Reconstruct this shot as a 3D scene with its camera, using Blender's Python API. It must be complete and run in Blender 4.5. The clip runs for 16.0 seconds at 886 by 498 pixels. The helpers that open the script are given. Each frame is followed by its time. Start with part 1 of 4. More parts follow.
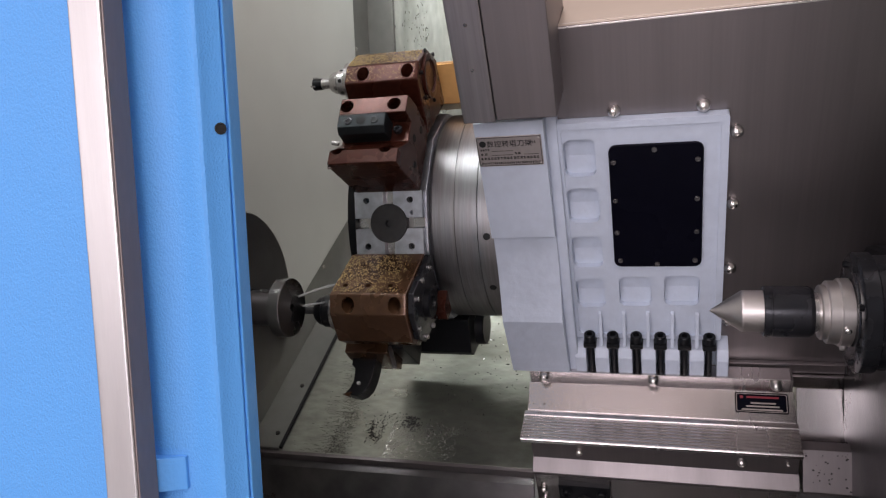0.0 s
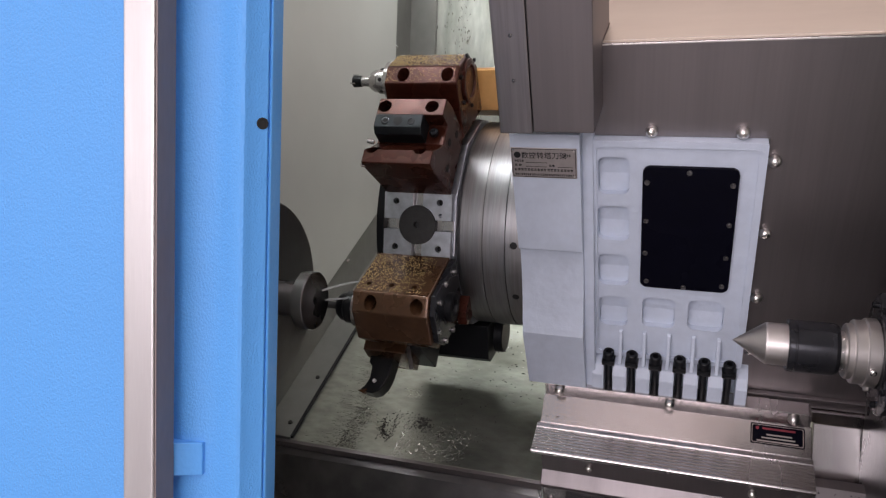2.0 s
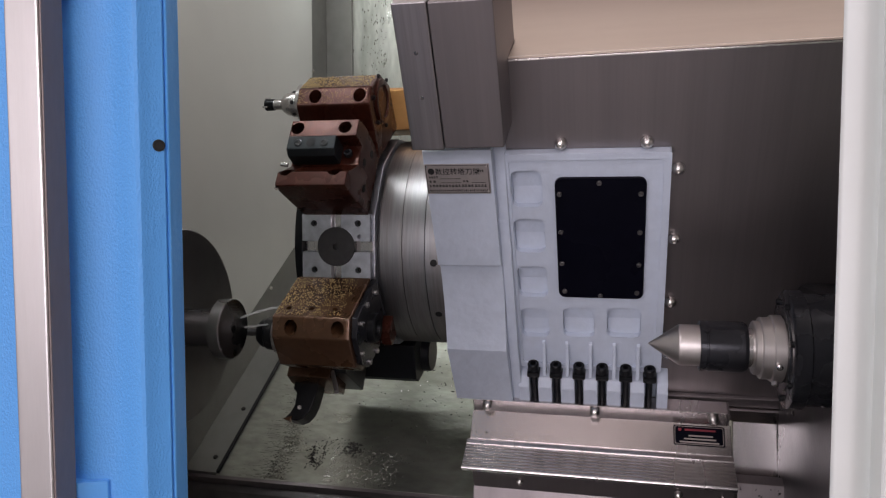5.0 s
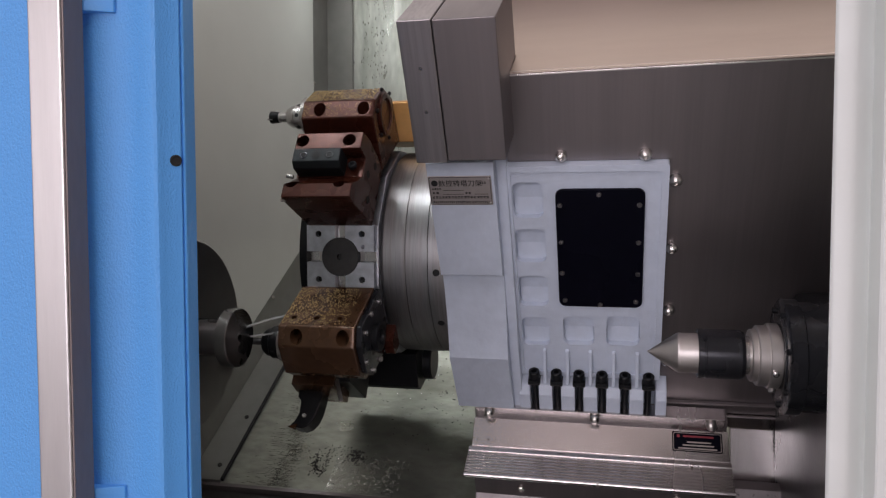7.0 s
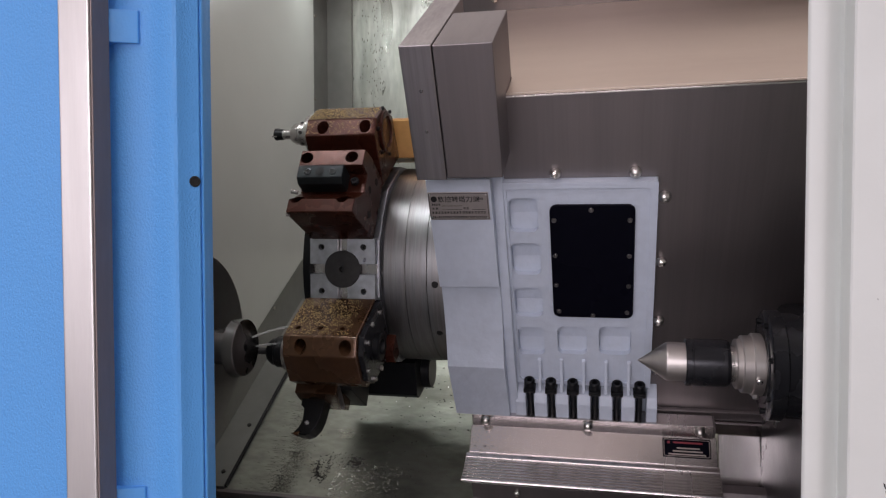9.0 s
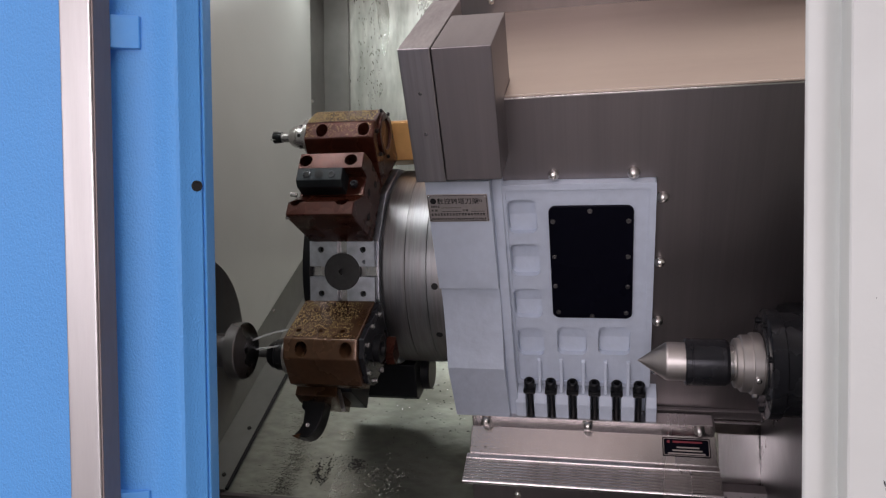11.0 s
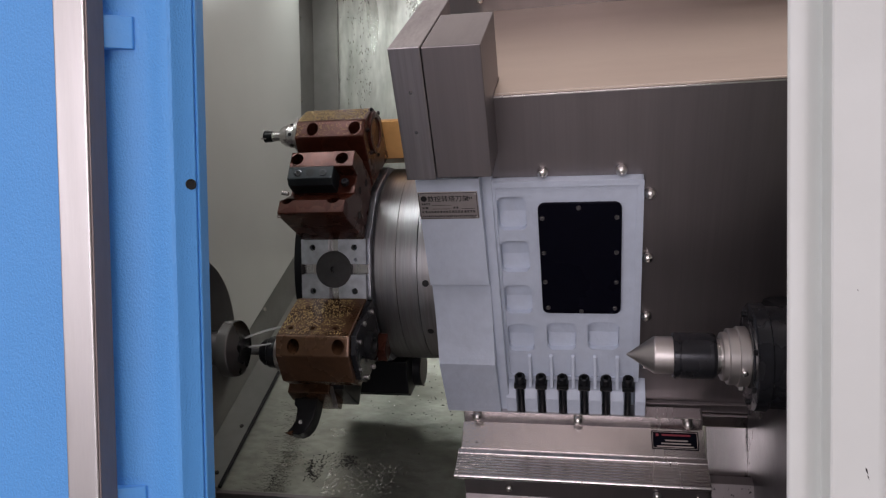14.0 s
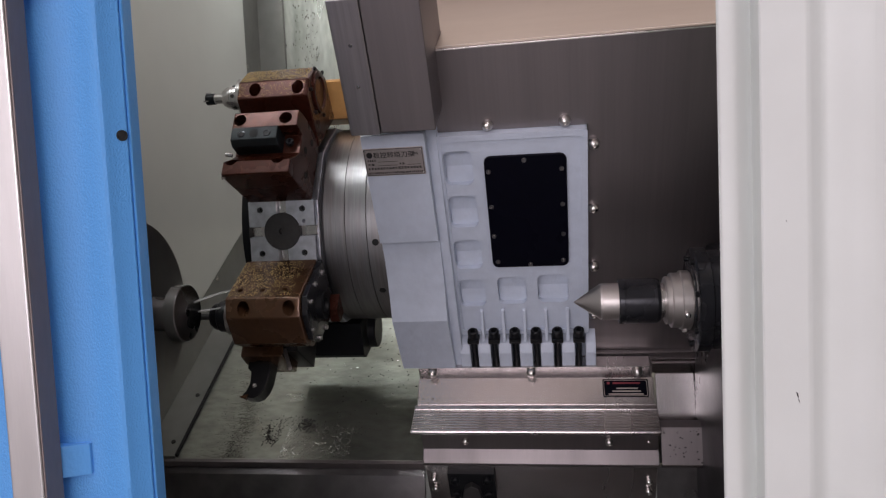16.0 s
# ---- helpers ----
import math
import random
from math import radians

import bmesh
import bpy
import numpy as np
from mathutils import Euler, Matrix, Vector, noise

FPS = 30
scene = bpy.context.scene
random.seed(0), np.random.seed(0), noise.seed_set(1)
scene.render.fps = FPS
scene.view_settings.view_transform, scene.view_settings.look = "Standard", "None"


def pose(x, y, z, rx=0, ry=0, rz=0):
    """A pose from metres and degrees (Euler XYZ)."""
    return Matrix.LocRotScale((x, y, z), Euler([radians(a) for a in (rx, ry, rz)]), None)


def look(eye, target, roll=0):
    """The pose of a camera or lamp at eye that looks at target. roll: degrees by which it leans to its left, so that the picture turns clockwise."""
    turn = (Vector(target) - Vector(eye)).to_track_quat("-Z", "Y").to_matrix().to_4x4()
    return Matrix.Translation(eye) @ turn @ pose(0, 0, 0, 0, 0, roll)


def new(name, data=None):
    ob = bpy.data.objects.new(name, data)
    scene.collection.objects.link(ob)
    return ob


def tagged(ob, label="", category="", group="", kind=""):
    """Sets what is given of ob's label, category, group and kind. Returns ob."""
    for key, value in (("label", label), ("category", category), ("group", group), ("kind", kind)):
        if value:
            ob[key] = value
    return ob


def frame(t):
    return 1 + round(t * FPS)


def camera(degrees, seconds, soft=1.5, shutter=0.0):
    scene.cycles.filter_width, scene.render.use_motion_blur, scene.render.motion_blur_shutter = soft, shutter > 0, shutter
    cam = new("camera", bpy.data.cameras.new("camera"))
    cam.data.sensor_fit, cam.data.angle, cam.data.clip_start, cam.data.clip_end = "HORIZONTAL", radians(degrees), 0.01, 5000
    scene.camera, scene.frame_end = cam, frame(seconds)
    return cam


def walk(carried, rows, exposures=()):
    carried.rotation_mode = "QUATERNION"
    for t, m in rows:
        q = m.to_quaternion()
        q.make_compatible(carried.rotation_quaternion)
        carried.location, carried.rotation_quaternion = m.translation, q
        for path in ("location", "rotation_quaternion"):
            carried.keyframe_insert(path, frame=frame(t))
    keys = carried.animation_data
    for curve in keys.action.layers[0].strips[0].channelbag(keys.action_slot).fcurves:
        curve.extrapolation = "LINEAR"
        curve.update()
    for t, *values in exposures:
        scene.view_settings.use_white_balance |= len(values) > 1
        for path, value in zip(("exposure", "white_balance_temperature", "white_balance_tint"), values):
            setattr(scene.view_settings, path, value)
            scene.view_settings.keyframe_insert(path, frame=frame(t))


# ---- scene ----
cam = camera(61.16, 16.0, soft=1.25)
PATH = [
    (0, (0.3668, -0.9712, 1.2068), (0.0818, -0.0171, 1.1153), -2.17),
    (0.5, (0.3703, -0.9815, 1.2069), (0.0747, -0.0312, 1.1094), 0.25),
    (1, (0.3660, -0.9919, 1.2162), (0.0632, -0.0435, 1.1213), 1.98),
    (1.5, (0.3653, -0.9908, 1.2143), (0.0573, -0.0443, 1.1184), 2.55),
    (2, (0.3620, -0.9745, 1.2149), (0.0489, -0.0293, 1.1219), 2.27),
    (2.5, (0.3583, -0.9446, 1.2054), (0.0419, -0.0001, 1.1168), 1.92),
    (3, (0.3573, -0.9328, 1.2047), (0.0502, 0.0153, 1.1226), 1.81),
    (3.5, (0.3550, -0.9314, 1.2063), (0.0661, 0.0230, 1.1322), 1.58),
    (4, (0.3415, -0.9287, 1.2049), (0.0773, 0.0337, 1.1416), 1.00),
    (4.5, (0.3659, -0.9770, 1.2066), (0.1216, -0.0091, 1.1490), 0.41),
    (5, (0.3804, -0.9677, 1.2078), (0.1503, 0.0037, 1.1485), -0.05),
    (7.5, (0.3757, -0.9975, 1.2133), (0.1507, -0.0242, 1.1690), -0.10),
    (8, (0.3789, -1.0072, 1.2154), (0.1537, -0.0337, 1.1746), -0.07),
    (8.5, (0.3788, -1.0168, 1.2155), (0.1558, -0.0427, 1.1786), -0.11),
    (9, (0.3798, -1.0278, 1.2174), (0.1614, -0.0526, 1.1822), -0.09),
    (11.5, (0.3761, -1.0317, 1.2187), (0.1629, -0.0553, 1.1854), -0.65),
    (12, (0.3786, -1.0322, 1.2146), (0.1638, -0.0559, 1.1857), -0.94),
    (12.5, (0.3790, -1.0372, 1.2174), (0.1620, -0.0614, 1.1916), -1.19),
    (13, (0.3768, -1.0395, 1.2209), (0.1598, -0.0636, 1.1971), -1.26),
    (13.5, (0.3753, -1.0375, 1.2189), (0.1638, -0.0605, 1.1912), -1.07),
    (14, (0.3768, -1.0419, 1.2169), (0.1768, -0.0627, 1.1811), -0.83),
    (14.5, (0.3753, -1.0405, 1.2172), (0.1868, -0.0593, 1.1758), -0.79),
    (15, (0.3735, -1.0364, 1.2175), (0.1953, -0.0534, 1.1732), -1.17),
    (15.5, (0.3806, -1.0384, 1.2094), (0.2162, -0.0535, 1.1541), -1.89),
    (16, (0.3941, -1.0420, 1.1916), (0.2436, -0.0560, 1.1205), -2.54),
]
walk(cam, [(t, look(eye, target, roll)) for t, eye, target, roll in PATH],
     exposures=[(0, -0.82), (2.5, -0.79), (5.0, -1.12), (7.5, -1.24), (11.5, -1.23), (13.0, -1.24), (14.5, -1.33), (16.0, -1.26)])

# ---- light: unseen area fills for a bright workshop hall, work lamps inside the machine ----
world = bpy.data.worlds.new("hall_air")
scene.world = world
world.use_nodes = True
world.node_tree.nodes["Background"].inputs[0].default_value = (0.9, 0.87, 0.88, 1)
world.node_tree.nodes["Background"].inputs[1].default_value = 0.15


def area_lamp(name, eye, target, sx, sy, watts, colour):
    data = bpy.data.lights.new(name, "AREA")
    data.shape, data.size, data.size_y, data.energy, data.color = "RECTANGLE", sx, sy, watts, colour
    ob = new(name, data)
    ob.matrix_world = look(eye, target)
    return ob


# Unseen overhead panels for the hall's ceiling light, without fixtures.
area_lamp("overhead_fill", (-1.6, -3.2, 4.6), (-1.6, -3.2, 0), 1.2, 5.0, 170, (1.0, 0.91, 0.98))
area_lamp("overhead_fill", (1.9, -3.2, 4.6), (1.9, -3.2, 0), 1.2, 5.0, 170, (1.0, 0.91, 0.98))
# Unseen panel added in front to brighten the casting; no window is modelled.
area_lamp("front_fill", (-1.4, -8.9, 2.1), (-1.2, 0, 1.9), 8.5, 3.2, 860, (1.0, 0.915, 0.995))
# Added panel over the open top, brightens the cover sheet and turret from above.
area_lamp("overhead_fill", (0.4, 2.4, 4.6), (0.4, 2.2, 0), 7.5, 3.4, 125, (1.0, 0.92, 0.92))
area_lamp("work_lamp", (-0.10, 0.597, 1.790), (0.0, 0.20, 0.94), 0.45, 0.07, 1.5, (0.94, 0.98, 1.0))
# Second lamp added out of view to brighten the turret from the front.
area_lamp("work_lamp", (-0.12, -0.30, 1.90), (-0.02, 0.15, 1.1), 0.40, 0.06, 5.2, (0.94, 0.97, 1.0))


# ---- materials ----
def material(name, colour, rough=0.5, metal=0.0, spread=0.08, scale=40.0, bump=0.0, bump_scale=300.0, stretch=(1, 1, 1),
             second=None, second_scale=6.0, second_amount=0.5, rough_spread=0.1, coat=0.0, spec=0.5):
    """A surface with fine grain and broad patches, both in metres of the thing."""
    m = bpy.data.materials.new(name)
    m.use_nodes = True
    nt = m.node_tree
    b = nt.nodes["Principled BSDF"]
    co = nt.nodes.new("ShaderNodeTexCoord")
    mp = nt.nodes.new("ShaderNodeMapping")
    mp.inputs["Scale"].default_value = stretch
    nt.links.new(co.outputs["Object"], mp.inputs[0])

    def noise_node(s, detail):
        n = nt.nodes.new("ShaderNodeTexNoise")
        n.inputs["Scale"].default_value, n.inputs["Detail"].default_value = s, detail
        nt.links.new(mp.outputs[0], n.inputs["Vector"])
        return n

    fine, broad = noise_node(scale, 4), noise_node(second_scale, 5)
    ramp = nt.nodes.new("ShaderNodeMapRange")
    ramp.inputs[1].default_value, ramp.inputs[2].default_value = 0.3, 0.7
    ramp.inputs[3].default_value, ramp.inputs[4].default_value = 1 - spread, 1 + spread
    nt.links.new(fine.outputs[0], ramp.inputs[0])
    scaled = nt.nodes.new("ShaderNodeVectorMath")
    scaled.operation = "SCALE"
    mix = nt.nodes.new("ShaderNodeMix")
    mix.data_type = "RGBA"
    mix.inputs["A"].default_value = (*colour, 1)
    mix.inputs["B"].default_value = (*(second or [c * (1 - spread) for c in colour]), 1)
    patch = nt.nodes.new("ShaderNodeMapRange")
    patch.inputs[1].default_value, patch.inputs[2].default_value = 0.45, 0.68
    patch.inputs[4].default_value = second_amount
    nt.links.new(broad.outputs[0], patch.inputs[0])
    nt.links.new(patch.outputs[0], mix.inputs["Factor"])
    nt.links.new(mix.outputs["Result"], scaled.inputs[0])
    nt.links.new(ramp.outputs[0], scaled.inputs["Scale"])
    nt.links.new(scaled.outputs[0], b.inputs["Base Color"])
    rr = nt.nodes.new("ShaderNodeMapRange")
    rr.inputs[1].default_value, rr.inputs[2].default_value = 0.3, 0.7
    rr.inputs[3].default_value, rr.inputs[4].default_value = max(0.02, rough - rough_spread), min(1, rough + rough_spread)
    nt.links.new(broad.outputs[0], rr.inputs[0])
    nt.links.new(rr.outputs[0], b.inputs["Roughness"])
    b.inputs["Metallic"].default_value = metal
    b.inputs["Coat Weight"].default_value = coat
    b.inputs["Specular IOR Level"].default_value = spec
    if bump:
        bn = noise_node(bump_scale, 3)
        bp = nt.nodes.new("ShaderNodeBump")
        bp.inputs["Strength"].default_value, bp.inputs["Distance"].default_value = bump, 0.002
        nt.links.new(bn.outputs[0], bp.inputs["Height"])
        nt.links.new(bp.outputs[0], b.inputs["Normal"])
    return m


BLUE = material("blue_paint", (0.10, 0.36, 0.80), 0.38, 0, 0.03, 8, 0.25, 260, second=(0.12, 0.40, 0.84), rough_spread=0.05)
BLUE_TEX = material("blue_textured_paint", (0.10, 0.36, 0.80), 0.42, 0, 0.02, 8, 0.45, 650, stretch=(1, 1, 0.7), rough_spread=0.05)
WHITE = material("white_paint", (0.665, 0.70, 0.68), 0.45, 0, 0.02, 10, 0.05, 300, second=(0.61, 0.64, 0.615), second_scale=9, second_amount=0.35)
PANEL_WHITE = material("cream_wall_paint", (0.62, 0.63, 0.58), 0.30, 0, 0.02, 8, 0.02, 200, second=(0.58, 0.59, 0.54), second_scale=5, second_amount=0.5, rough_spread=0.02, coat=0.22)
GREY_PAINT = material("grey_casting_paint", (0.565, 0.625, 0.725), 0.42, 0, 0.04, 60, 0.55, 85, second=(0.51, 0.565, 0.655), second_scale=16, second_amount=0.6)
# Dark reflection on the bar's side is put into this colour.
BAR_SIDE = material("shaded_bar_edge", (0.23, 0.19, 0.185), 0.55, 0.6, 0.04, 60, 0.05, 200, stretch=(4, 4, 1))
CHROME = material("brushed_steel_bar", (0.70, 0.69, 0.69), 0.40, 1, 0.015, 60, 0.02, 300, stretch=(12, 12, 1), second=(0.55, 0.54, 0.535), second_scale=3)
STEEL = material("machined_steel", (0.56, 0.54, 0.53), 0.27, 1, 0.04, 60, 0.03, 200, stretch=(6, 1, 1), second=(0.43, 0.40, 0.385), second_scale=10, rough_spread=0.06)
TURNED = material("turned_workpiece_steel", (0.20, 0.197, 0.197), 0.28, 1, 0.04, 60, 0.03, 200, second=(0.21, 0.205, 0.205), second_scale=9, rough_spread=0.05)
RING = material("turned_steel_ring", (0.335, 0.335, 0.34), 0.38, 1, 0.12, 40, 0.05, 120, stretch=(10, 0.6, 0.6), second=(0.29, 0.27, 0.26), second_scale=7, second_amount=0.6, rough_spread=0.07)
FACE_STEEL = material("ground_steel_face", (0.60, 0.62, 0.67), 0.38, 1, 0.14, 90, 0.12, 200, second=(0.43, 0.445, 0.48), second_scale=25, second_amount=0.7)
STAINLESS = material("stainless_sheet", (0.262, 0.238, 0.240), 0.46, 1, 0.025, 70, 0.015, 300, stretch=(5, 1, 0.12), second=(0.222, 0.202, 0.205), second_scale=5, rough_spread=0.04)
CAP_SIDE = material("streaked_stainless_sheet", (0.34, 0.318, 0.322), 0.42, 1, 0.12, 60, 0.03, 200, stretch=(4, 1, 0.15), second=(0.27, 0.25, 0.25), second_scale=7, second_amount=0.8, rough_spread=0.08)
# Warm light reflected in the top sheet is put into this paler copy.
STAINLESS_LIT_TOP = material("stainless_lit_top", (0.61, 0.51, 0.435), 0.42, 1, 0.01, 50, 0.01, 300, stretch=(1, 4, 1), second=(0.555, 0.46, 0.395), second_scale=3, rough_spread=0.04)
# Paler copy of the stainless, brighter reflections put into its colour.
STAINLESS_LIT = material("stainless_lit_sheet", (0.58, 0.545, 0.54), 0.25, 1, 0.03, 50, 0.01, 300, stretch=(2.5, 0.5, 0.5), second=(0.53, 0.50, 0.495), second_scale=5, rough_spread=0.04)
FLOOR_METAL = material("wet_way_cover_steel", (0.355, 0.367, 0.317), 0.40, 0.9, 0.16, 70, 0.4, 60, stretch=(0.5, 1, 1), second=(0.27, 0.28, 0.238), second_scale=9, second_amount=0.9, rough_spread=0.16)
BACK_METAL = material("galvanised_back_sheet", (0.52, 0.54, 0.49), 0.34, 0.85, 0.16, 45, 0.4, 40, stretch=(1.6, 1, 0.45), second=(0.35, 0.365, 0.32), second_scale=11, second_amount=0.9, rough_spread=0.16)
WALL_METAL = material("grey_wall_sheet", (0.26, 0.26, 0.24), 0.42, 0.6, 0.05, 40, 0.1, 120, second=(0.20, 0.20, 0.185), second_scale=6)
DARK_METAL = material("dark_trough_steel", (0.20, 0.19, 0.19), 0.32, 0.9, 0.10, 40, 0.15, 80, second=(0.10, 0.10, 0.10), second_scale=9, second_amount=0.8)
BROWN = material("bronze_oxide_holder", (0.112, 0.055, 0.027), 0.27, 0.5, 0.14, 120, 0.06, 260, second=(0.080, 0.038, 0.020), second_scale=22, coat=0.3)
RED = material("red_brown_holder", (0.055, 0.014, 0.008), 0.27, 0.35, 0.18, 120, 0.05, 260, second=(0.040, 0.014, 0.010), second_scale=22, spec=0.25)
ORANGE = material("orange_holder", (0.42, 0.22, 0.07), 0.38, 0.5, 0.08, 100, 0.08, 260)
BLACK = material("black_oxide", (0.007, 0.0075, 0.009), 0.33, 0.0, 0.15, 100, 0.1, 300, spec=0.25)
BLACK_PLATE = material("black_anodised_plate", (0.003, 0.003, 0.007), 0.30, 0.0, 0.1, 60, 0.01, 300, spec=0.06)
BLUE_BLACK = material("blued_clamp_steel", (0.018, 0.023, 0.026), 0.40, 0.5, 0.1, 100, 0.05, 300)
PLUG = material("dark_grey_plug", (0.042, 0.042, 0.042), 0.6, 0.3, 0.15, 150, 0.2, 300)
CHUCK = material("dull_chuck_steel", (0.26, 0.25, 0.25), 0.38, 0.9, 0.08, 40, 0.05, 200, second=(0.2, 0.19, 0.19), second_scale=10)
DOME = material("polished_screw", (0.72, 0.69, 0.66), 0.26, 1, 0.03, 100)
CENTRE = material("ground_centre_steel", (0.56, 0.53, 0.51), 0.45, 1, 0.03, 60, 0.03, 200, second=(0.47, 0.44, 0.42), second_scale=10, rough_spread=0.05)
CHARCOAL = material("charcoal_steel", (0.024, 0.025, 0.030), 0.27, 0.5, 0.15, 60, 0.08, 200, second=(0.035, 0.034, 0.036), second_scale=20)
# Near-black colour puts the shade of deep holes into flat discs.
HOLE = material("hole_shadow_metal", (0.008, 0.008, 0.008), 0.7, 0.0, 0.1, 80)
PLATE_TIN = material("etched_name_plate", (0.46, 0.415, 0.395), 0.4, 0.8, 0.06, 120)
INK = material("black_ink", (0.008, 0.008, 0.008), 0.7)
RED_INK = material("red_ink", (0.22, 0.02, 0.035), 0.5)
CHIP = material("wet_metal_chips", (0.035, 0.033, 0.03), 0.4, 0.4, 0.3, 200)
DIRT = material("wiped_oily_dirt", (0.15, 0.148, 0.12), 0.5, 0.2, 0.3, 120)
CONCRETE = material("hall_floor_concrete", (0.36, 0.355, 0.35), 0.5, 0, 0.1, 2, 0.05, 50)
HALL = material("hall_wall_paint", (0.68, 0.62, 0.57), 0.7, 0, 0.05, 1)
WATER = bpy.data.materials.new("coolant_water")
WATER.use_nodes = True
wb = WATER.node_tree.nodes["Principled BSDF"]
wb.inputs["Base Color"].default_value = (0.95, 0.97, 0.97, 1)
wb.inputs["Transmission Weight"].default_value = 0.7
wb.inputs["Roughness"].default_value, wb.inputs["IOR"].default_value = 0.04, 1.33
# Gold glints of light on the holders' drops are put into this colour.
BEAD = bpy.data.materials.new("gold_glint_beads")
BEAD.use_nodes = True
bb = BEAD.node_tree.nodes["Principled BSDF"]
bb.inputs["Base Color"].default_value = (0.80, 0.62, 0.30, 1)
bb.inputs["Transmission Weight"].default_value = 0.45
bb.inputs["Roughness"].default_value, bb.inputs["IOR"].default_value = 0.06, 1.45


CLEAR = bpy.data.materials.new("clear_coolant")
CLEAR.use_nodes = True
kb = CLEAR.node_tree.nodes["Principled BSDF"]
kb.inputs["Base Color"].default_value = (0.97, 0.98, 0.95, 1)
kb.inputs["Transmission Weight"].default_value = 1.0
kb.inputs["Roughness"].default_value, kb.inputs["IOR"].default_value = 0.03, 1.33


# ---- mesh helpers ----
BASE = {}


def thing(name, m, label, category, base=(0, 0, 0), group="", kind=""):
    """An Empty at base of the frame m; its parts are drawn in the coordinates of m."""
    ob = new(name)
    ob.empty_display_size = 0.02
    ob.matrix_world = m @ Matrix.Translation(base)
    BASE[ob.name] = Vector(base)
    return tagged(ob, label, category, group, kind)


def finish(bm, smooth=35):
    bmesh.ops.remove_doubles(bm, verts=bm.verts, dist=1e-5)
    bmesh.ops.recalc_face_normals(bm, faces=bm.faces)
    for f in bm.faces:
        f.smooth = True
    area = {f: f.calc_area() for f in bm.faces}
    for e in bm.edges:
        if len(e.link_faces) != 2 or e.calc_face_angle(0) > radians(smooth):
            e.smooth = False
        elif e.calc_face_angle(0) > radians(4):        # a narrow bevel leaves the broad face beside it flat
            a, b = sorted(area[f] for f in e.link_faces)
            e.smooth = b < 6 * a


def part(name, bm, mat, parent, label="", smooth=35):
    """Links bm as one mesh object under a thing or a part."""
    base = BASE[parent.name]
    finish(bm, smooth)
    bmesh.ops.translate(bm, verts=bm.verts, vec=-base)
    me = bpy.data.meshes.new(name)
    bm.to_mesh(me)
    bm.free()
    me.materials.append(mat)
    ob = new(name, me)
    ob.parent = parent
    BASE[ob.name] = base
    return tagged(ob, label)


def solid(name, bm, mat, label="", category="", kind="structure", m=None):
    """A single-mesh object of its own."""
    finish(bm)
    me = bpy.data.meshes.new(name)
    bm.to_mesh(me)
    bm.free()
    me.materials.append(mat)
    ob = new(name, me)
    if m is not None:
        ob.matrix_world = m
    return tagged(ob, label, category, "", kind)


def bevelled(bm, w, seg=2):
    if w:
        bmesh.ops.recalc_face_normals(bm, faces=bm.faces)
        es = [e for e in bm.edges if len(e.link_faces) == 2 and e.calc_face_angle(0) > radians(25)]
        bmesh.ops.bevel(bm, geom=es, offset=w, segments=seg, affect="EDGES", profile=0.5)
    return bm


def box(x0, x1, y0, y1, z0, z1, w=0.0008):
    bm = bmesh.new()
    bmesh.ops.create_cube(bm, size=1)
    for v in bm.verts:
        v.co = Vector((x0 if v.co.x < 0 else x1, y0 if v.co.y < 0 else y1, z0 if v.co.z < 0 else z1))
    return bevelled(bm, w)


def prism(points, lo, hi, axis="x", w=0.0):
    """A polygon pulled along an axis: (y, z) along x, (x, z) along y, (x, y) along z."""
    put = {"x": lambda a, b, c: (c, a, b), "y": lambda a, b, c: (a, c, b), "z": lambda a, b, c: (a, b, c)}[axis]
    bm = bmesh.new()
    r0 = [bm.verts.new(put(a, b, lo)) for a, b in points]
    r1 = [bm.verts.new(put(a, b, hi)) for a, b in points]
    n = len(points)
    bm.faces.new(r0), bm.faces.new(r1)
    for i in range(n):
        bm.faces.new((r0[i], r0[(i + 1) % n], r1[(i + 1) % n], r1[i]))
    return bevelled(bm, w)


def lathe(profile, cy=0.0, cz=0.0, n=48):
    """Profile of (x, radius) turned round the line y = cy, z = cz."""
    bm = bmesh.new()
    rings = []
    for x, r in profile:
        if r < 1e-6:
            rings.append([bm.verts.new((x, cy, cz))])
        else:
            rings.append([bm.verts.new((x, cy + r * math.cos(2 * math.pi * k / n), cz + r * math.sin(2 * math.pi * k / n))) for k in range(n)])
    for a, b in zip(rings, rings[1:]):
        for k in range(n):
            q = [a[k % len(a)], a[(k + 1) % len(a)], b[(k + 1) % len(b)], b[k % len(b)]]
            q = list(dict.fromkeys(q))
            if len(q) > 2:
                bm.faces.new(q)
    for ring in (rings[0], rings[-1]):
        if len(ring) > 2:
            bm.faces.new(ring)
    return bm


def turned(profile, at, way, n=24):
    """Profile of (height, radius) turned round the line from at along way."""
    bm = lathe(profile, n=n)
    m = Matrix.Translation(at) @ Vector(way).to_track_quat("X", "Z").to_matrix().to_4x4()
    bmesh.ops.transform(bm, matrix=m, verts=bm.verts)
    return bm


def rod(a, b, r, n=16):
    a, b = Vector(a), Vector(b)
    return turned([(0, r), ((b - a).length, r)], a, b - a, n)


def joined(*bms):
    out = bmesh.new()
    for b in bms:
        me = bpy.data.meshes.new("tmp")
        b.to_mesh(me)
        out.from_mesh(me)
        b.free()
        bpy.data.meshes.remove(me)
    return out


